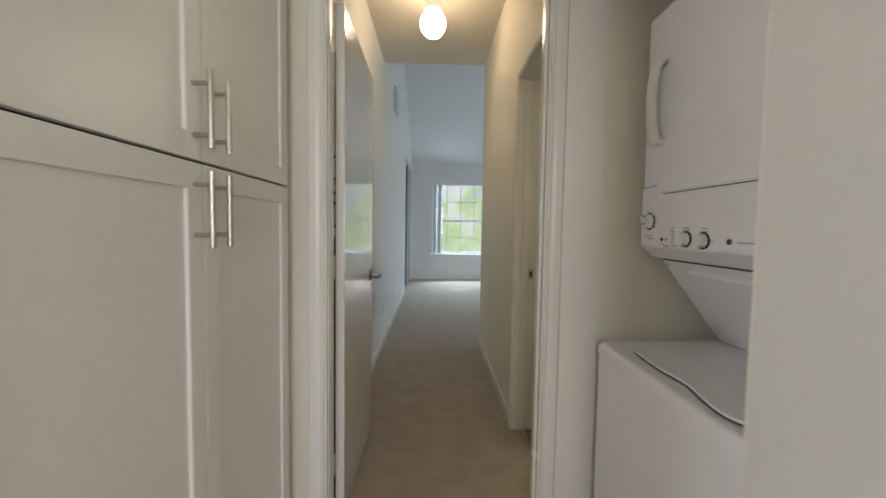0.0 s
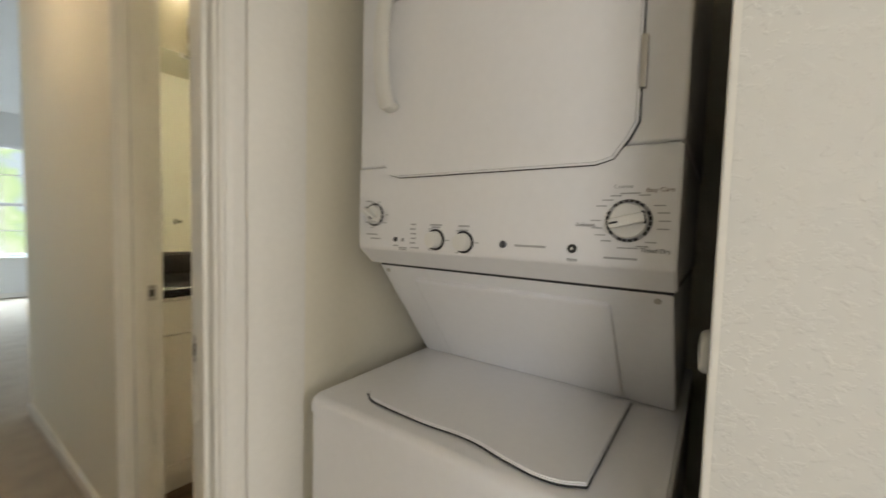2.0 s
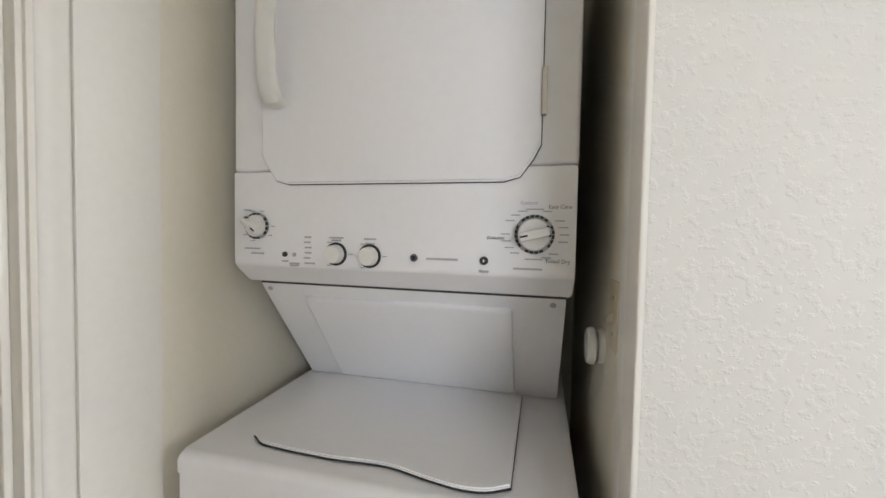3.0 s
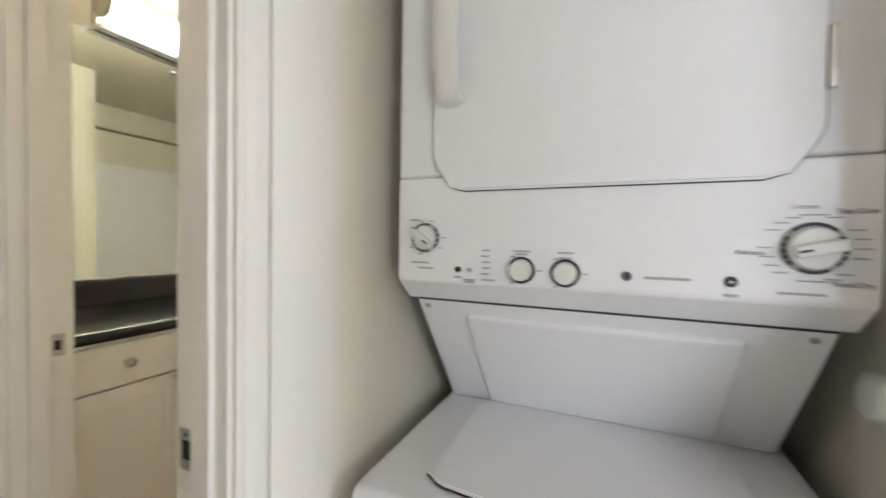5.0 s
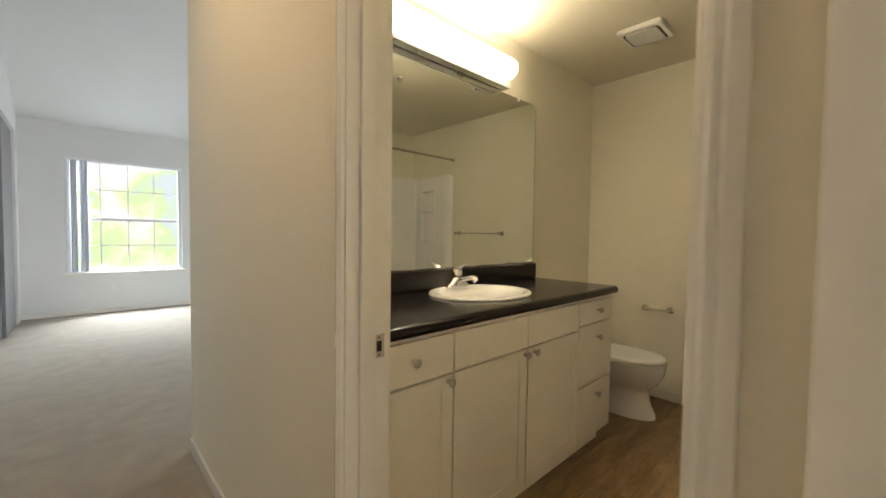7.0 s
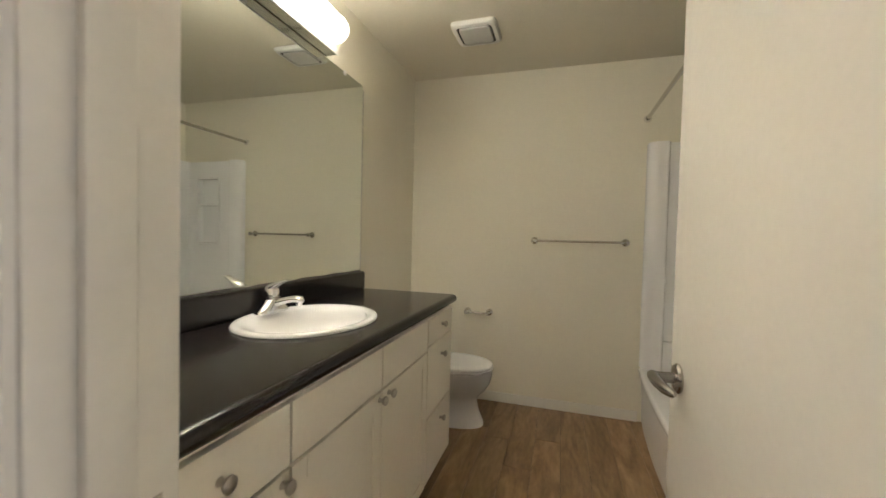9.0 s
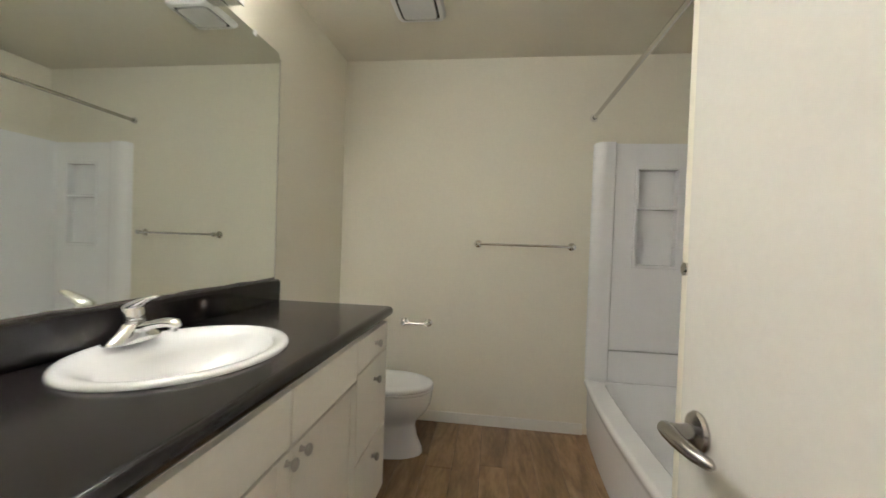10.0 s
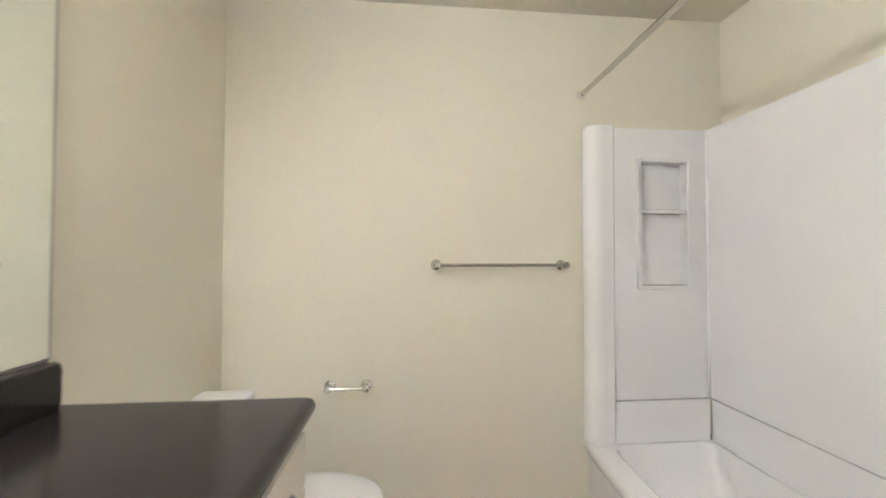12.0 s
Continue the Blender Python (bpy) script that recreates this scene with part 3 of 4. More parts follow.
def bar_handle(door, x, y, z0, z1):
    h = part("handle", rod((x, y, z0), (x, y, z1), 0.006, seg=14, bev=0.001), NICKEL, door, "brushed steel bar handle")
    for z in (z0 + 0.027, z1 - 0.027):
        part("post", rod((-0.468, y, z), (x, y, z), 0.005, seg=12), NICKEL, h)


pc = thing("pantry_cabinet", (-0.76, 0.8, 0), "tall white shaker pantry cabinet with four doors", "cabinet")
part("body", box(-1.05, -0.4885, 0.315, 1.29, 0, 2.4), CABINET, pc)
# Dark strip painted in for the shade in the gap between door rows.
part("split_shadow", box(-0.4885, -0.486, 0.32, 1.28, 1.325, 1.36), DARK, pc)
SPLIT = 1.341
for z0, z1, hz in ((0.1, SPLIT - 0.003, (1.162, 1.32)), (SPLIT + 0.003, 2.38, (1.366, 1.524))):
    for y0, y1, hy in ((0.32, 0.7985, 0.767), (0.8015, 1.28, 0.836)):
        d = shaker("door", y0, y1, z0, z1, -0.468, pc, CABINET, 0.054, 0.008)
        bar_handle(d, -0.432, hy, *hz)

# ---- stacked washer and dryer ----
MY0, MY1 = 0.572, 1.28
wd = thing("stacked_washer_dryer", (1.0, 0.925, 0), "white stacked washer and dryer with dials", "washing machine")
part("washer_body", box(0.61, 1.36, MY0, MY1, 0.02, 0.7825, 0.004), APPLIANCE, wd)
part("washer_top", prism([(0.606, 0.784), (0.606, 0.806), (0.612, 0.816), (0.625, 0.822), (1.2, 0.834), (1.36, 0.834), (1.36, 0.784)], "y", MY0 - 0.003, MY1 + 0.003, 0.005), APPLIANCE, wd)


WAVE = [(0.675, 0.664), (0.69, 0.65), (0.72, 0.638), (0.757, 0.636), (0.82, 0.647), (0.87, 0.66), (0.91, 0.6625), (0.99, 0.656), (1.08, 0.659), (1.15, 0.665), (1.178, 0.69)]


def lid_outline(grow=0.0):
    """Straight back and sides, and a front edge that sweeps in and out."""
    ys, xs = [p[0] for p in WAVE], [p[1] for p in WAVE]
    pts = [(1.012, 1.182 + grow), (1.012, 0.672 - grow)]
    for k in range(41):
        y = 0.675 + k / 40 * 0.503
        x = sum(float(np.interp(y + d, ys, xs)) for d in (-0.012, -0.006, 0, 0.006, 0.012)) / 5
        pts.append((x - grow, y + grow * (2 * k / 40 - 1)))
    return pts


lid_tilt = Matrix.Translation((0.62, 0, 0.824)) @ Matrix.Rotation(-0.0205, 4, "Y") @ Matrix.Translation((-0.62, 0, 0))
bm = prism(lid_outline(0.0014), "z", 0.0, 0.0014)
bm.transform(lid_tilt)
part("lid_gap", bm, APPLIANCE_DARK, wd, "dark gap round the lid")
bm = prism(lid_outline(), "z", 0.001, 0.008, 0.0025)
bm.transform(lid_tilt)
part("washer_lid", bm, APPLIANCE, wd, "white lid with a wavy front edge")
# sloping panel between washer and dryer
bm = prism([(1.028, 0.832), (0.812, 1.114), (1.36, 1.114), (1.36, 0.832)], "y", MY0 + 0.016, MY1 - 0.012, 0.003)
part("sloping_panel", bm, APPLIANCE, wd)
sl = Vector((0.812 - 1.028, 0, 1.114 - 0.832))
up, nrm = sl.normalized(), Vector((-0.802, 0, -0.597))


def on_slope(y0, y1, s0, s1, h0, h1, bev):
    m = Matrix((Vector((0, 1, 0)), up, nrm)).transposed().to_4x4()
    m.translation = Vector((1.028, 0, 0.832))
    b = box(y0, y1, s0, s1, h0, h1, bev)
    b.transform(m)
    return b


part("raised_field", on_slope(0.69, 1.165, 0.012, 0.32, -0.02, 0.011, 0.01), APPLIANCE, wd)
for y in (0.612, 1.248):
    m = Matrix.Translation(Vector((1.028, y, 0.832)) + up * 0.337) @ nrm.to_track_quat("Z", "Y").to_matrix().to_4x4()
    part("screw", lathe([(0.006, 0), (0.006, 0.002), (0.004, 0.003)], m, 14), NICKEL, wd)
# control panel with a rolled lower lip
side = [(0.82, 1.119), (0.79, 1.121), (0.782, 1.1235), (0.7425, 1.157), (0.7385, 1.163), (0.7375, 1.17), (0.7365, 1.352), (0.739, 1.355), (0.82, 1.355)]
part("control_panel", prism(side, "y", MY0 + 0.0085, MY1 - 0.007, 0.003), APPLIANCE, wd)
part("panel_seam", box(0.812, 1.36, MY0 + 0.016, MY1 - 0.016, 1.1135, 1.1195), APPLIANCE_DARK, wd)
part("dryer_body", box(0.7405, 1.38, MY0 + 0.007, MY1 - 0.004, 1.356, 1.91, 0.008, 3, bm=box(0.78, 1.37, MY0 + 0.012, MY1 - 0.012, 1.13, 1.357)), APPLIANCE, wd)
DYA, DYB, DZA, DZB, CUT = 0.643, 1.199, 1.328, 1.88, 0.062


def door_outline(g=0.0, n=6):
    pts = []
    for cy, cz, a0 in ((DYB, DZA, 0), (DYB, DZB, 1), (DYA, DZB, 2), (DYA, DZA, 3)):
        sy, sz = (1 if cy == DYB else -1), (1 if cz == DZB else -1)
        c = [(cy + sy * g, cz + sz * (-CUT)), (cy + sy * (g - 0.012), cz + sz * (-CUT * 0.62)), (cy + sy * (-CUT * 0.55 + g * 0.5), cz + sz * (-CUT * 0.12 + g * 0.5)), (cy - sy * CUT * 1.0, cz + sz * g)]
        pts += c if a0 in (1, 3) else c[::-1]
    return pts


part("door_gap", prism(door_outline(0.0018), "x", 0.7345, 0.76), APPLIANCE_DARK, wd, "dark gap round the dryer door")
dd = part("dryer_door", prism(door_outline(), "x", 0.7285, 0.762, 0.004), APPLIANCE, wd, "white dryer door with cut corners")
pts = [(0.73, 1.16, 1.487), (0.712, 1.16, 1.49), (0.70, 1.16, 1.515), (0.692, 1.16, 1.56), (0.69, 1.16, 1.61), (0.692, 1.16, 1.66), (0.70, 1.16, 1.705), (0.712, 1.16, 1.728), (0.73, 1.16, 1.731)]
bm = tube(pts, [0.011] * 9, 14)
bm.transform(Matrix.Translation((0, 1.16, 0)) @ Matrix.Diagonal((1, 2.0, 1, 1)) @ Matrix.Translation((0, -1.16, 0)))
part("handle", bm, PLASTIC, dd, "curved white handle")
part("hinge", box(0.7265, 0.7405, 0.635, 0.6445, 1.44, 1.52, 0.002), NICKEL, dd)
part("hinge", box(0.7265, 0.7405, 0.635, 0.6445, 1.74, 1.82, 0.002), NICKEL, dd)

PX = 0.7365
QX = Matrix.Rotation(radians(-90), 4, "Y")


def dial(y, z, r, turn, ring, marks=0):
    at = Matrix.Translation((PX, y, z))
    k = part("knob", lathe([(r * 1.28, 0), (r * 1.28, 0.003), (r * 1.1, 0.004)], at @ QX, 36), ring, wd, "round control dial")
    part("knob_base", lathe([(r * 1.06, 0.003), (r * 1.04, 0.01), (r * 0.96, 0.013), (r * 0.5, 0.0135)], at @ QX, 32), PLASTIC, k)
    spin = at @ Matrix.Rotation(turn, 4, "X") @ Matrix.Diagonal((-1, 1, 1, 1))
    bm = box(0.012, 0.03, -r * 0.98, r * 0.98, -r * 0.3, r * 0.3, 0.004)
    bm.transform(spin)
    part("grip", bm, PLASTIC, k)
    bm = box(0.03, 0.0306, r * 0.4, r * 0.9, -0.0016, 0.0016)
    bm.transform(spin)
    part("pointer", bm, APPLIANCE_DARK, k)
    # Black wedge puts the shadow at the grip's end into the colour.
    bm = box(0.0132, 0.022, -r * 1.0, -r * 0.82, -r * 0.38, r * 0.38, 0.002)
    bm.transform(spin)
    part("grip_shadow", bm, APPLIANCE_DARK, k, "dark wedge standing in for shadow at the grip")
    for i in range(marks):
        if i % 11 in (3, 9):
            continue
        a = 2 * math.pi * (i + 0.5) / marks
        bm = box(-0.0055, -0.003, -0.0032, 0.0032, -0.0021, 0.0021)
        bm.transform(Matrix.Translation((PX, y + math.sin(a) * r * 1.18, z + math.cos(a) * r * 1.18)) @ Matrix.Rotation(-a, 4, "X"))
        part("ring_mark", bm, APPLIANCE_DARK, k)


def push_knob(y, z, r):
    # The ring is black to stand in for the cap's crescent shadow.
    k = part("knob", lathe([(r * 1.3, 0), (r * 1.3, 0.002), (r, 0.003)], Matrix.Translation((PX, y, z)) @ QX, 28), APPLIANCE_DARK, wd, "white push dial")
    part("cap", lathe([(r * 1.05, 0.002), (r * 0.98, 0.016), (r * 0.9, 0.02), (r * 0.5, 0.021)], Matrix.Translation((PX, y, z)) @ QX, 28), PLASTIC, k)


dial(0.65, 1.236, 0.0268, radians(-13), PALEPRINT, 24)
dial(1.213, 1.243, 0.0215, radians(-145), PALEPRINT, 16)
push_knob(1.031, 1.190, 0.0178)
push_knob(0.959, 1.188, 0.0178)


def bar(y, z, w, h=0.0032, mat=PALEPRINT, name="print_bar"):
    part(name, box(PX - 0.0012, PX + 0.001, y - w / 2, y + w / 2, z - h / 2, z + h / 2), mat, wd)


def disc(y, z, r, mat, name):
    return part(name, lathe([(r, 0), (r, 0.0025), (r * 0.8, 0.003)], Matrix.Translation((PX, y, z)) @ QX, 20), mat, wd)


b0 = disc(0.737, 1.187, 0.0078, APPLIANCE_DARK, "start_button")
part("triangle", prism([(0.7385, 1.190), (0.7385, 1.184), (0.7345, 1.187)], "x", PX - 0.0042, PX - 0.003), PLASTIC, b0)
disc(0.869, 1.188, 0.0072, RINGGREY, "round_badge")
disc(0.869, 1.188, 0.0045, PALEPRINT, "round_badge")
disc(1.147, 1.186, 0.0055, APPLIANCE_DARK, "button")
disc(1.125, 1.186, 0.004, PALEPRINT, "indicator")
bar(0.815, 1.187, 0.06, 0.004)
bar(0.737, 1.168, 0.018)
for y, z, w in ((1.031, 1.222, 0.03), (1.031, 1.217, 0.02), (0.959, 1.221, 0.025), (0.959, 1.212, 0.018), (1.238, 1.276, 0.016), (1.147, 1.172, 0.014), (1.125, 1.168, 0.022), (1.125, 1.164, 0.02), (1.225, 1.196, 0.036), (1.213, 1.186, 0.03), (0.66, 1.175, 0.05)):
    bar(y, z, w)
for k in range(6):
    bar(1.094 + (0.0, 0.002, 0, 0, 0.002, -0.004)[k], 1.222 - 0.0105 * k, 0.014 if k < 5 else 0.022)
for cy, cz, r, n, skip in ((0.65, 1.236, 0.045, 22, 5), (1.213, 1.243, 0.033, 10, 3), (1.031, 1.19, 0.027, 6, 2), (0.959, 1.188, 0.027, 6, 2)):
    for i in range(n):
        if i % skip == skip - 1:
            continue
        a = 2 * math.pi * (i + 0.5) / n
        bar(cy + math.sin(a) * r * 1.12, cz + math.cos(a) * r * 0.98, 0.016 if r > 0.04 else 0.009, 0.002)


def words(body, y, z, size, mat, parent):
    cu = bpy.data.curves.new("word", "FONT")
    cu.body, cu.size, cu.align_x, cu.extrude = body, size, "CENTER", 0.0003
    ob = new("lettering", cu)
    me = bpy.data.meshes.new_from_object(ob)
    bpy.data.objects.remove(ob)
    bm = bmesh.new()
    bm.from_mesh(me)
    bm.transform(Matrix.Translation((PX - 0.0008, y, z)) @ Matrix(((0, 0, -1, 0), (-1, 0, 0, 0), (0, 1, 0, 0), (0, 0, 0, 1))))
    part("lettering", bm, mat, parent, smooth=0)


words("Easy Care", 0.608, 1.281, 0.0095, REDPRINT, wd)
words("Cottons", 0.66, 1.288, 0.0085, PALEPRINT, wd)
words("Delicates", 0.717, 1.226, 0.0085, GREYPRINT, wd)
words("Timed Dry", 0.61, 1.187, 0.0095, GREYPRINT, wd)
words("Start", 0.737, 1.165, 0.008, GREYPRINT, wd)

# things on the closet's side wall
vk = thing("water_valve", (0.84, 0.515, 1.022), "white round two-part valve knob on closet wall", "valve")
VM = Matrix.Translation((0.84, 0.515, 1.022)) @ Matrix.Rotation(radians(-90), 4, "X")
part("base_ring", lathe([(0.031, 0), (0.033, 0.003), (0.032, 0.012), (0.024, 0.014)], VM), PLASTIC, vk)
part("stem", lathe([(0.022, 0.012), (0.022, 0.02)], VM), DARK, vk)
part("knob", lathe([(0.03, 0.015), (0.036, 0.018), (0.036, 0.026), (0.031, 0.032), (0.01, 0.034)], VM), PLASTIC, vk)
IVORY = material("ivory_plastic", (0.66, 0.58, 0.43), 0.4, var=0.03)
sw = thing("light_switch", (0.72, 0.515, 1.105), "ivory toggle switch plate on laundry closet wall", "light switch")
part("cover_plate", box(0.684, 0.756, 0.515, 0.521, 1.047, 1.163, 0.003), IVORY, sw)
part("toggle", prism([(0.52, 1.112), (0.532, 1.103), (0.532, 1.095), (0.52, 1.096)], "x", 0.7145, 0.7255, 0.0015), IVORY, sw)
for z in (1.075, 1.135):
    part("screw", rod((0.72, 0.5205, z), (0.72, 0.5222, z), 0.0035, seg=12), NICKEL, sw)

# ---- vanity ----
VX0, VX1, VF = 0.638, 2.365, 2.40
va = thing("vanity_cabinet", (1.5, 2.7, 0), "cream bathroom vanity cabinet with doors and drawers", "cabinet")
bm = box(VX0, VX1, VF + 0.02, 2.998, 0.1, 0.79, bm=box(VX0, VX1 - 0.01, VF + 0.07, 2.99, 0, 0.1))
box(VX0, VX1, VF + 0.02, VF + 0.05, 0.79, 0.885, bm=bm)
box(VX0, VX0 + 0.02, VF + 0.05, 2.998, 0.79, 0.885, bm=bm)
box(VX1 - 0.02, VX1, VF + 0.05, 2.998, 0.79, 0.885, bm=bm)
part("body", bm, VANITY, va)


def knob(parent, x, z):
    m = Matrix.Translation((x, VF, z)) @ Matrix.Rotation(radians(90), 4, "X")
    part("knob", lathe([(0.009, 0), (0.007, 0.004), (0.006, 0.012), (0.012, 0.016), (0.0155, 0.021), (0.0155, 0.025), (0.011, 0.029), (0.003, 0.031)], m, 20), NICKEL, parent, "round brushed nickel knob")


G = 0.0038
for x0, x1, kx, dkx, drawer in ((VX0 + 0.002, 1.043, 0.853, 1.014, True), (1.043, 1.505, None, 1.482, False), (1.505, 1.97, None, 1.552, False)):
    dr = part("drawer_front", box(x0 + G, x1 - G, VF, VF + 0.019, 0.728 + G, 0.872, 0.002), VANITY, va)
    if kx:
        knob(dr, kx, 0.807)
    d = shaker("door", x0 + G, x1 - G, 0.105, 0.728 - G, VF, va, VANITY, 0.055, 0.004, "y")
    knob(d, dkx, 0.702)
for z0, z1, kz in ((0.746, 0.872, 0.814), (0.413, 0.746, 0.664), (0.105, 0.413, 0.34)):
    dr = part("drawer_front", box(1.97 + G, VX1 - 0.001, VF, VF + 0.019, z0 + G, z1 - G, 0.002), VANITY, va)
    knob(dr, 2.18, kz)

# counter with a round nosing and a cut for the basin
SX, SY, SA, SB = 1.552, 2.722, 0.284, 0.236
CZ = 0.928
ct = thing("countertop", (1.5, 2.7, 0.885), "dark brown laminate vanity counter with backsplash", "countertop")
nose = [(2.995, CZ), (2.995, 0.886), (2.416, 0.886), (2.4, 0.888), (2.392, 0.897), (2.39, 0.909), (2.394, 0.919), (2.403, 0.926), (2.416, CZ)]
top_part = part("worktop", prism(nose, "x", 0.637, 2.423, 0.004), LAMINATE, ct)
cut = new("cutter", mesh_of("cutter", loft([oval(SX, SY, 0.8, SA - 0.03, SB - 0.03), oval(SX, SY, 1.0, SA - 0.03, SB - 0.03)]), LAMINATE, BASE[ct.name]))
cut.location = BASE[ct.name]
top_part.modifiers.clear()
mod = top_part.modifiers.new("hole", "BOOLEAN")
mod.operation, mod.object, mod.solver = "DIFFERENCE", cut, "EXACT"
bpy.context.view_layer.update()
holed = bpy.data.meshes.new_from_object(top_part.evaluated_get(bpy.context.evaluated_depsgraph_get()))
top_part.modifiers.clear()
even(top_part, 40)
top_part.data = holed
bpy.data.objects.remove(cut)
splash = [(2.998, CZ + 0.001), (2.955, CZ + 0.001), (2.951, 0.94), (2.95, 1.018), (2.954, 1.029), (2.963, 1.034), (2.985, 1.034), (2.998, 1.03)]
part("backsplash", prism(splash, "x", 0.637, 2.40, 0.006), LAMINATE, ct)
cau = tube([(0.64 + 0.088 * k, 2.986 + 0.002 * math.sin(k * 1.7), 1.035 + 0.0025 * math.sin(k * 2.3)) for k in range(21)], 0.004, 8)
part("caulk_line", cau, material("old_caulk", (0.09, 0.08, 0.07), 0.7), ct, "uneven dark caulk line")

# basin
sk = thing("sink", (SX, SY, CZ), "white oval drop-in porcelain sink in the counter", "sink")
rings = [oval(SX, SY, z, SA * s + o, SB * s + o) for s, o, z in ((1, 0, CZ + 0.001), (1, 0, CZ + 0.006), (1, -0.004, CZ + 0.011), (1, -0.014, CZ + 0.013), (1, -0.026, CZ + 0.012), (0.98, -0.035, CZ + 0.006))]
by = SY - 0.022
for s, z in ((0.80, CZ - 0.01), (0.75, CZ - 0.04), (0.64, CZ - 0.078), (0.45, CZ - 0.105), (0.2, CZ - 0.114), (0.07, CZ - 0.116)):
    rings.append(oval(SX, by, z, SA * s, SB * s * 0.94))
part("basin", loft(rings, False, True), PORCELAIN, sk, smooth=60)
part("drain", lathe([(0.024, 0), (0.022, 0.003), (0.014, 0.001)], Matrix.Translation((SX, by, CZ - 0.1155))), CHROME, sk)

# faucet: winged base, low spout, dome and raised lever
FX, FY = 1.575, 2.91
fc = thing("faucet", (FX, FY, CZ + 0.012), "chrome single-lever bathroom faucet on the sink", "faucet")
wings = ((0.083, 0.033, 0.012), (0.083, 0.033, 0.018), (0.078, 0.032, 0.024), (0.06, 0.031, 0.036), (0.042, 0.03, 0.049), (0.033, 0.029, 0.06), (0.026, 0.026, 0.064))
part("base", loft([oval(FX, FY, CZ + h, a, b, 36, 2.4) for a, b, h in wings]), CHROME, fc, smooth=60)


def flat_bar(points, wide, thick, n=20):
    """A tapering bar with an oval section, running in the plane x = FX."""
    rings = []
    for i, p in enumerate(points):
        a, b = Vector(points[max(i - 1, 0)]), Vector(points[min(i + 1, len(points) - 1)])
        d = (b - a).normalized()
        up2 = Vector((0, -d[1], d[0]))
        rings.append([Vector((FX, FY + p[0], CZ + p[1])) + Vector((math.cos(2 * math.pi * k / n) * wide[i], 0, 0)) + up2 * (math.sin(2 * math.pi * k / n) * thick[i]) for k in range(n)])
    return loft(rings)


part("spout", flat_bar([(0.004, 0.04), (-0.03, 0.05), (-0.07, 0.062), (-0.105, 0.069), (-0.128, 0.067), (-0.138, 0.059)], [0.024, 0.022, 0.0195, 0.0185, 0.017, 0.01], [0.016, 0.0145, 0.012, 0.0125, 0.013, 0.009]), CHROME, fc, smooth=60)
part("aerator", rod((FX, FY - 0.124, CZ + 0.046), (FX, FY - 0.124, CZ + 0.06), 0.0115, seg=18), CHROME, fc)
part("collar", lathe([(0.027, 0.06), (0.029, 0.063), (0.029, 0.069), (0.026, 0.071)], Matrix.Translation((FX, FY, CZ))), DARKNICKEL, fc)
part("dome", lathe([(0.028, 0.069), (0.0285, 0.082), (0.027, 0.096), (0.022, 0.108), (0.013, 0.116), (0.003, 0.119)], Matrix.Translation((FX, FY + 0.003, CZ))), CHROME, fc, smooth=60)
part("lever", flat_bar([(0.022, 0.092), (0.0, 0.106), (-0.025, 0.12), (-0.048, 0.131), (-0.066, 0.137), (-0.074, 0.138)], [0.014, 0.024, 0.02, 0.0155, 0.0135, 0.007], [0.012, 0.015, 0.0105, 0.007, 0.0055, 0.003]), CHROME, fc, smooth=60)

# wall mirror and the tube lamp above it
mi = thing("wall_mirror", (1.5, 2.99, 1.04), "large frameless mirror above the vanity", "mirror")
part("glass", prism([(0.66, 1.038), (2.405, 1.038), (2.405, 2.1), (2.4, 2.115), (2.39, 2.126), (0.66, 2.126)], "y", 2.988, 2.994, 0.002), MIRROR, mi)
bm = box(2.4045, 2.409, 2.9865, 2.9985, 1.038, 2.1)
part("edge_strip", bm, NICKEL, mi, "thin metal edge strip")
for x in (1.0, 2.2):
    part("clip", box(x - 0.011, x + 0.011, 2.984, 2.9878, 2.106, 2.132, 0.002), PLASTIC, mi, "small clear mirror clip")
part("backing", box(0.662, 2.403, 2.994, 2.999, 1.04, 2.124), DARK, mi)
LZ, LYC = 2.228, 2.905
vl = thing("vanity_light", (1.55, 2.95, 2.14), "long lit tube lamp with chrome base over mirror", "lamp")
part("base_plate", box(1.03, 2.03, 2.955, 2.999, 2.155, 2.33, 0.003), PLASTIC, vl)
part("lower_trim", box(1.03, 2.03, 2.93, 2.999, 2.1305, 2.1545, 0.004), CHROME, vl, "polished chrome strip")
part("trim_lip", box(1.028, 2.032, 2.922, 2.9298, 2.128, 2.16, 0.002), PLASTIC, vl, "thin white front lip")
cover = glowing("tube_cover", (1.0, 0.91, 0.68), 2.0)
cover.node_tree.nodes["Principled BSDF"].inputs["Alpha"].default_value = 0.35
part("diffuser", lathe([(0.02, 0.0), (0.052, 0.002), (0.06, 0.012), (0.061, 0.03), (0.061, 0.95), (0.059, 0.966), (0.05, 0.976), (0.02, 0.978)], Matrix.Translation((1.035, LYC, LZ)) @ Matrix.Rotation(radians(90), 4, "Y"), 32), cover, vl, "glowing white acrylic tube")
part("fluorescent_tube", rod((1.05, LYC, LZ), (1.995, LYC, LZ), 0.019, seg=16), glowing("lit_tube", (1.0, 0.91, 0.68), BATH_GLOW * 3.4), vl)
part("end_cap", lathe([(0.066, 0.0), (0.066, 0.014), (0.055, 0.016)], Matrix.Translation((1.02, LYC, LZ)) @ Matrix.Rotation(radians(90), 4, "Y"), 32), NICKEL, vl, "brushed metal end cap")
part("end_ring", lathe([(0.0625, 0.0), (0.064, 0.004), (0.0625, 0.009)], Matrix.Translation((1.972, LYC, LZ)) @ Matrix.Rotation(radians(90), 4, "Y"), 32), PLASTIC, vl)

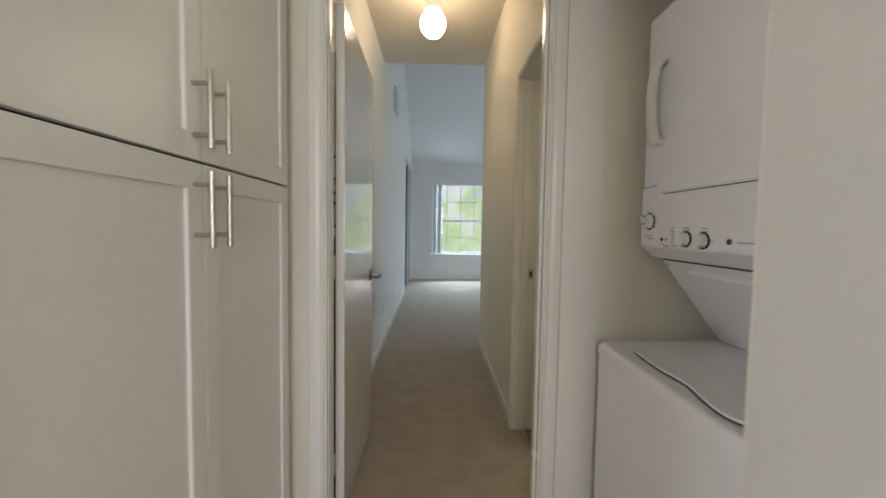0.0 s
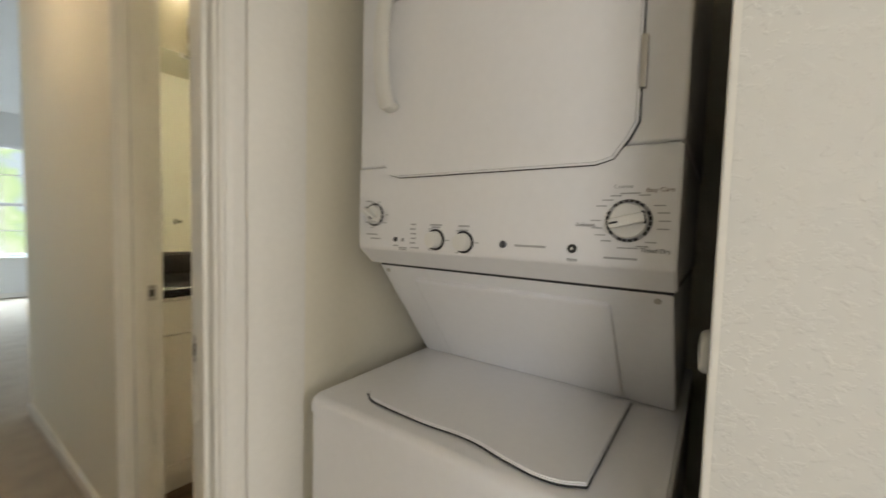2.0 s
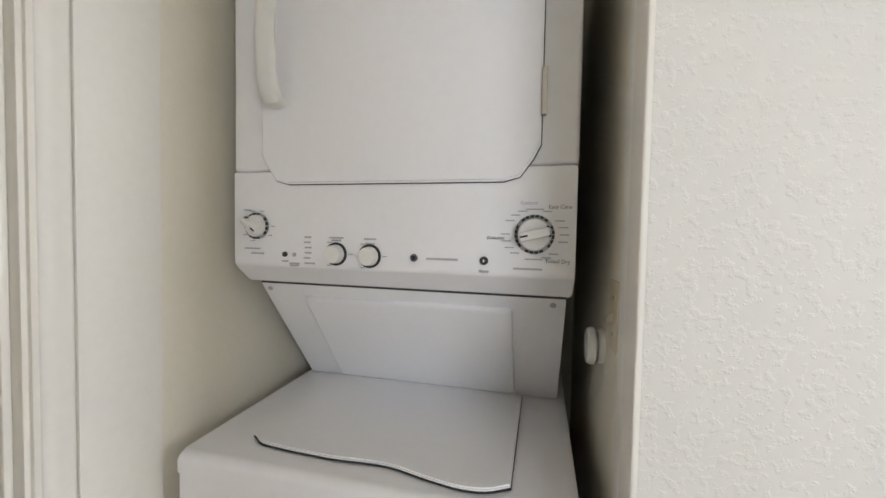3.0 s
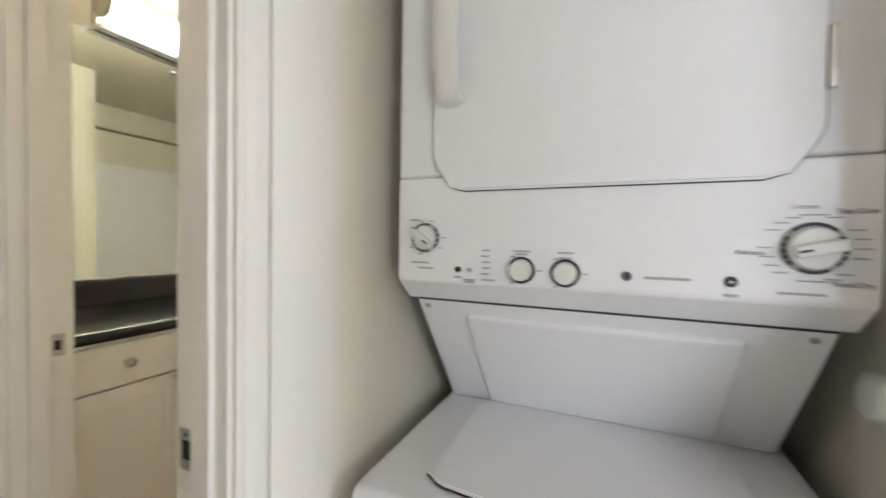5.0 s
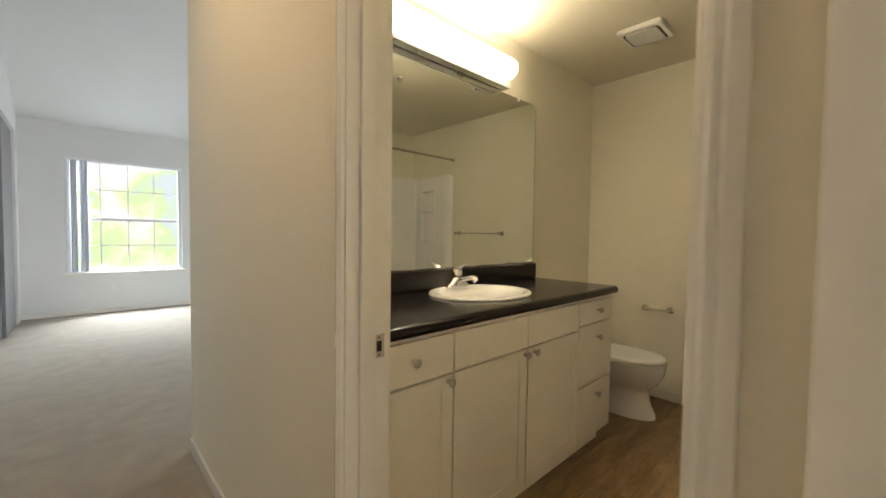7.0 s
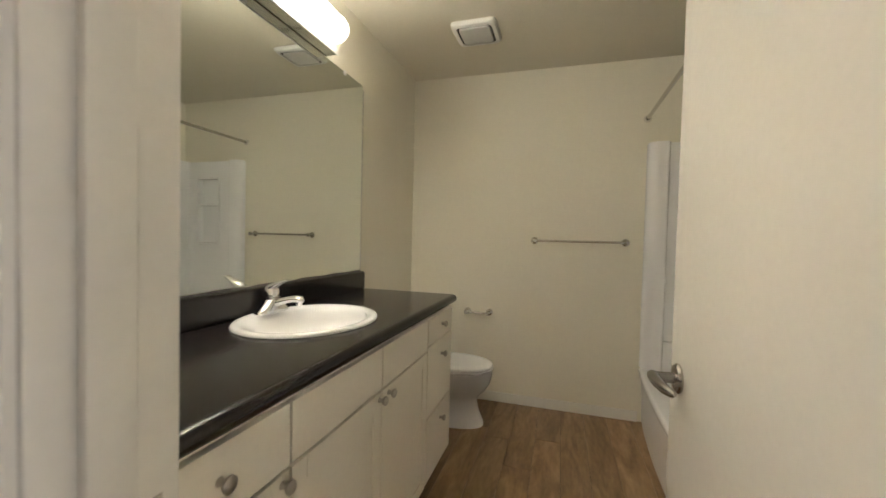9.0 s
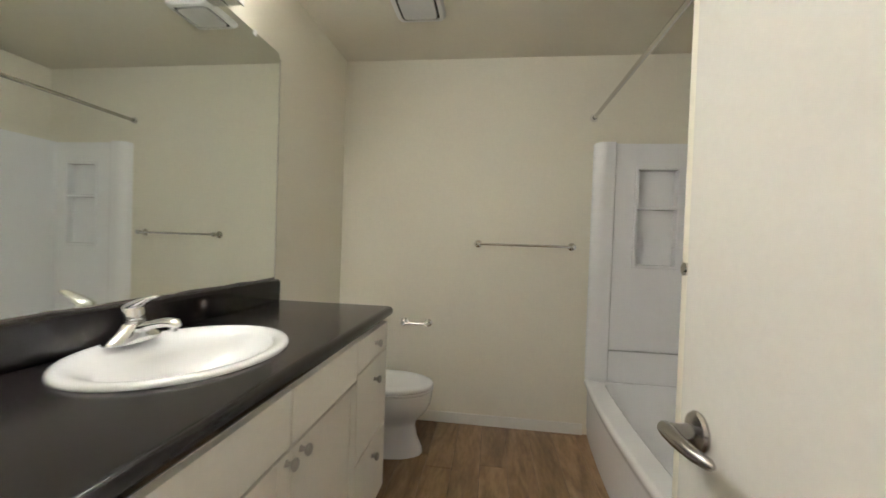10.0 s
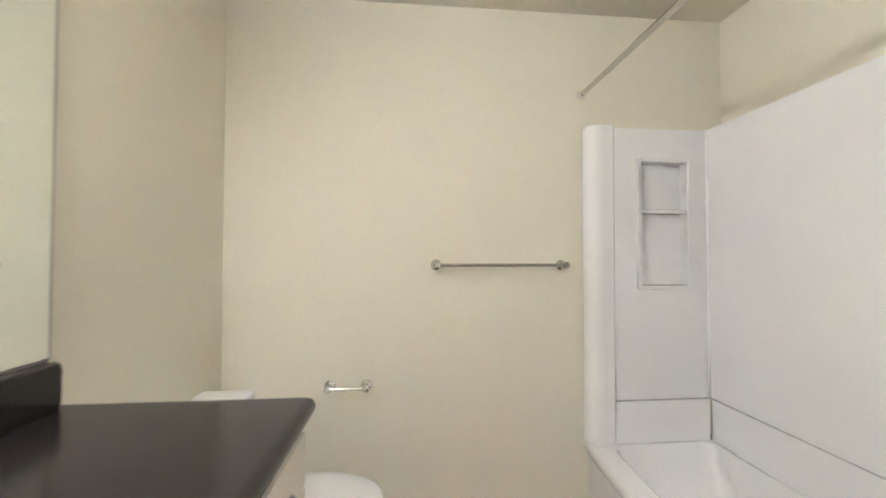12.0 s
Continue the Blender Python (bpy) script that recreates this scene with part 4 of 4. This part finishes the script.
# ceiling fan grille
fn = thing("exhaust_fan", (2.652, 2.368, TOP), "square white exhaust fan cover on bathroom ceiling", "fan")
rg = [oval(2.652, 2.368, TOP - h, a, a, 40, 9) for a, h in ((0.135, 0.0), (0.135, 0.012), (0.125, 0.024), (0.105, 0.027))]
part("cover", loft(rg, False, False), PLASTIC, fn)
part("gap", loft([oval(2.652, 2.368, TOP - 0.02, 0.107, 0.107, 40, 9), oval(2.652, 2.368, TOP - 0.016, 0.107, 0.107, 40, 9)]), APPLIANCE_DARK, fn)
part("centre_panel", loft([oval(2.652, 2.368, TOP - h, a, a, 40, 9) for a, h in ((0.092, 0.017), (0.092, 0.029), (0.088, 0.032))]), material("fan_panel", (0.6, 0.6, 0.58), 0.5), fn)
sd = thing("sprinkler_head", (2.0, 1.95, TOP), "small chrome sprinkler head on bathroom ceiling", "sprinkler")
part("flange", lathe([(0.03, 0), (0.028, -0.006), (0.012, -0.01), (0.01, -0.03), (0.018, -0.032), (0.018, -0.035)], Matrix.Translation((2.0, 1.95, TOP))), CHROME, sd)


def post_bar(name, y0, y1, z, label, category, out, r, rose):
    """A bar on two wall posts on the bathroom's far wall."""
    th = thing(name, (3.275, (y0 + y1) / 2, z), label, category)
    for y in (y0, y1):
        m = Matrix.Translation((3.275, y, z)) @ Matrix.Rotation(radians(-90), 4, "Y")
        part("post", lathe([(rose, 0), (rose, 0.004), (rose * 0.8, 0.01), (rose * 0.45, 0.016), (rose * 0.4, out - 0.016), (rose * 0.62, out - 0.008), (rose * 0.62, out + 0.008), (rose * 0.3, out + 0.013)], m, 24), BARCHROME, th)
    part("bar", rod((3.275 - out, y0, z), (3.275 - out, y1, z), r, seg=16), BARCHROME, th)
    return th


post_bar("towel_bar", 1.415, 2.03, 1.238, "chrome towel bar on bathroom wall", "towel bar", 0.06, 0.008, 0.026)
post_bar("toilet_paper_holder", 2.352, 2.52, 0.68, "chrome toilet paper holder without roll", "paper holder", 0.055, 0.0085, 0.026)
# towel ring post beside the door
hk = thing("robe_hook", (1.54, 1.42, 1.199), "chrome robe hook on bathroom wall beside door", "hook")
part("rose", lathe([(0.026, 0), (0.026, 0.004), (0.02, 0.01), (0.012, 0.014)], Matrix.Translation((1.54, 1.42, 1.199)) @ Matrix.Rotation(radians(-90), 4, "X")), CHROME, hk)
part("peg", tube([(1.54, 1.43, 1.199), (1.54, 1.47, 1.199), (1.54, 1.495, 1.2), (1.54, 1.503, 1.2), (1.54, 1.512, 1.2), (1.54, 1.516, 1.2)], [0.013, 0.011, 0.0105, 0.0145, 0.0145, 0.006], 16), BARCHROME, hk)

# ---- toilet ----
TX = 2.86
to = thing("toilet", (TX, 2.6, 0), "white porcelain toilet with closed lid beside vanity", "toilet")
rings = [oval(TX, cy, z, a, b, 40, 2.2) for cy, z, a, b in ((2.55, 0.0, 0.115, 0.25), (2.55, 0.03, 0.11, 0.245), (2.565, 0.1, 0.099, 0.228), (2.57, 0.165, 0.096, 0.222), (2.565, 0.2, 0.108, 0.232), (2.55, 0.24, 0.14, 0.258), (2.54, 0.285, 0.166, 0.275), (2.536, 0.325, 0.177, 0.281), (2.535, 0.36, 0.18, 0.283), (2.535, 0.374, 0.178, 0.281))]
part("bowl", loft(rings), PORCELAIN, to, smooth=60)
part("seat", loft([oval(TX, 2.53, z, a, b, 48, 2.15) for z, a, b in ((0.374, 0.18, 0.278), (0.377, 0.185, 0.283), (0.387, 0.187, 0.285), (0.391, 0.184, 0.282))]), PORCELAIN, to, smooth=60)
part("lid", loft([oval(TX, 2.535, z, a, b, 48, 2.15) for z, a, b in ((0.393, 0.184, 0.282), (0.397, 0.187, 0.286), (0.409, 0.186, 0.285), (0.415, 0.175, 0.274), (0.419, 0.12, 0.22))]), PORCELAIN, to, smooth=60)
part("tank", box(TX - 0.22, TX + 0.22, 2.79, 2.985, 0.37, 0.70, 0.025, 4), PORCELAIN, to)
part("tank_lid", box(TX - 0.23, TX + 0.23, 2.78, 2.99, 0.702, 0.733, 0.012, 3), PORCELAIN, to)
part("flush_lever", rod((TX - 0.16, 2.785, 0.65), (TX - 0.1, 2.775, 0.64), 0.007), CHROME, to)

# ---- bathtub and surround ----
tb = thing("bathtub", (2.5, 0.93, 0), "white alcove bathtub with plain apron", "bathtub")
TX0, TX1, TY0, TY1 = 1.752, 3.273, 0.562, 1.302


def rrect(x0, x1, y0, y1, z, r, n=6):
    out = []
    for cx, cy, a in ((x1 - r, y1 - r, 0), (x0 + r, y1 - r, 90), (x0 + r, y0 + r, 180), (x1 - r, y0 + r, 270)):
        for k in range(n + 1):
            t = radians(a + 90 * k / n)
            out.append((cx + r * math.cos(t), cy + r * math.sin(t), z))
    return out


def dense(ring, n=8):
    """The same outline with its long sides cut into short runs."""
    out = []
    for a, b in zip(ring, ring[1:] + ring[:1]):
        k = n if abs(a[0] - b[0]) > 0.3 else 1
        out += [tuple(a[q] + (b[q] - a[q]) * i / k for q in range(3)) for i in range(k)]
    return out


rings = [rrect(TX0, TX1, TY0, TY1 - o, z, 0.004) for o, z in ((0.03, 0.0), (0.026, 0.06), (0.02, 0.3), (0.008, 0.335), (0.0, 0.35), (0.0, 0.366), (0.006, 0.378), (0.02, 0.383))]
rings += [rrect(TX0 + a, TX1 - a2, TY0 + b, TY1 - c, z, r) for a, a2, b, c, z, r in ((0.07, 0.06, 0.118, 0.105, 0.383, 0.07), (0.08, 0.07, 0.125, 0.115, 0.376, 0.07), (0.1, 0.1, 0.135, 0.13, 0.3, 0.08), (0.13, 0.18, 0.16, 0.15, 0.14, 0.1), (0.17, 0.26, 0.2, 0.19, 0.09, 0.1), (0.4, 0.5, 0.3, 0.3, 0.08, 0.05))]
def bowed(p):
    """The front edge swells gently towards the room."""
    t = (p[0] - (TX0 + TX1) / 2) / (TX1 - TX0) * 2
    w = min(1, max(0, (p[1] - 0.93) / 0.2))
    return (p[0], p[1] + 0.04 * w * max(0, 1 - t * t), p[2])


rings = [[bowed(p) for p in dense(r)] for r in rings]
part("basin", loft(rings, True, True), ACRYLIC, tb, smooth=50)
part("drain", lathe([(0.03, 0), (0.028, 0.003), (0.01, 0.002)], Matrix.Translation((2.1, 0.92, 0.083))), CHROME, tb)

su = thing("tub_surround", (2.5, 0.9, 0.384), "white acrylic tub surround panels with a soap niche", "tub surround")
SXF, SYF, SZ0, SZ1, SEAM = 3.222, 0.685, 0.384, 1.91, 0.586
NY0, NY1, NZ0, NZ1 = 0.80, 1.035, 1.14, 1.74
bm = box(SXF, 3.274, SYF, NY0, SEAM + 0.004, SZ1 - 0.004)
box(SXF, 3.274, NY1, 1.172, SEAM + 0.004, SZ1 - 0.004, bm=bm)
box(SXF, 3.274, NY0, NY1, SEAM + 0.004, NZ0, 0.0, bm=bm)
box(SXF, 3.274, NY0, NY1, NZ1, SZ1 - 0.004, 0.0, bm=bm)
box(3.266, 3.2745, NY0 - 0.002, NY1 + 0.002, NZ0 - 0.002, NZ1 + 0.002, bm=bm)
part("end_panel", bm, ACRYLIC, su)
part("end_panel_base", box(SXF - 0.004, 3.274, SYF, 1.172, SZ0, SEAM - 0.002, 0.004), ACRYLIC, su)
col = [(3.274, 1.174), (3.212, 1.174), (3.203, 1.18), (3.2, 1.19), (3.2, 1.232), (3.206, 1.262), (3.222, 1.288), (3.245, 1.3), (3.274, 1.302)]
part("corner_column", prism(col, "z", SZ0, SZ1 + 0.004, 0.006), ACRYLIC, su)
bm = box(SXF - 0.012, SXF + 0.01, NY0 - 0.02, NY0, NZ0 - 0.02, NZ1 + 0.02, 0.004)
box(SXF - 0.012, SXF + 0.01, NY1, NY1 + 0.02, NZ0 - 0.02, NZ1 + 0.02, 0.004, bm=bm)
box(SXF - 0.0115, SXF + 0.01, NY0, NY1, NZ0 - 0.02, NZ0, 0.004, bm=bm)
box(SXF - 0.0115, SXF + 0.01, NY0, NY1, NZ1, NZ1 + 0.02, 0.004, bm=bm)
part("niche_frame", bm, ACRYLIC, su, "raised frame of soap niche")
part("niche_shelf", box(SXF - 0.008, 3.268, NY0, NY1, 1.49, 1.51, 0.005), ACRYLIC, su)
part("long_panel", box(1.76, SXF - 0.001, 0.562, SYF, SEAM + 0.004, SZ1, 0.0015), ACRYLIC, su)
part("corner_bead", rod((SXF - 0.001, SYF + 0.001, SEAM + 0.006), (SXF - 0.001, SYF + 0.001, SZ1 - 0.004), 0.007, seg=16), ACRYLIC, su)
part("long_panel_base", box(1.76, 3.075, 0.562, SYF + 0.002, SZ0, SEAM, 0.003), ACRYLIC, su)
part("corner_recess", box(3.075, SXF - 0.004, 0.562, SYF - 0.006, SZ0, SEAM - 0.004), ACRYLIC, su, "shallow recess in the corner")
part("near_panel", box(1.752, 1.80, SYF, 1.30, SZ0, SZ1, 0.006), ACRYLIC, su)

rd = thing("shower_rod", (2.5, 1.306, 2.084), "straight chrome shower curtain rod", "shower rod")
part("bar", rod((1.76, 1.306, 2.084), (3.262, 1.306, 2.084), 0.0125, seg=20), BARCHROME, rd)
for x0, x1 in ((3.2745, 3.255), (1.7505, 1.77)):
    part("flange", rod((x0, 1.306, 2.084), (x1, 1.306, 2.084), 0.026, 0.018, 24), CHROME, rd)

# ---- floor boards of the bathroom, last ----
def planks():
    rnd = random.Random(4)
    w, n = 0.152, 0
    cache = {}
    y = 0.44
    while y < 3.1:
        x = 0.592 - rnd.uniform(0, 1.1)
        while x < 3.4:
            a, b = max(x, 0.592), min(x + 1.22, 3.398)
            if b - a > 0.03 and not (y > 2.6 and b < 2.3):
                key = round(b - a, 3)
                if key not in cache:
                    cache[key] = mesh_of("plank", box(0, b - a - 0.0015, 0, w - 0.0015, -0.006, 0.002, 0.0012, 1), PLANK, Vector((0, 0, 0)), 0)
                p = new("plank", cache[key])
                p.location = (a, y, 0)
                p.parent = floor_bath
            x += 1.22
        y += w


planks()
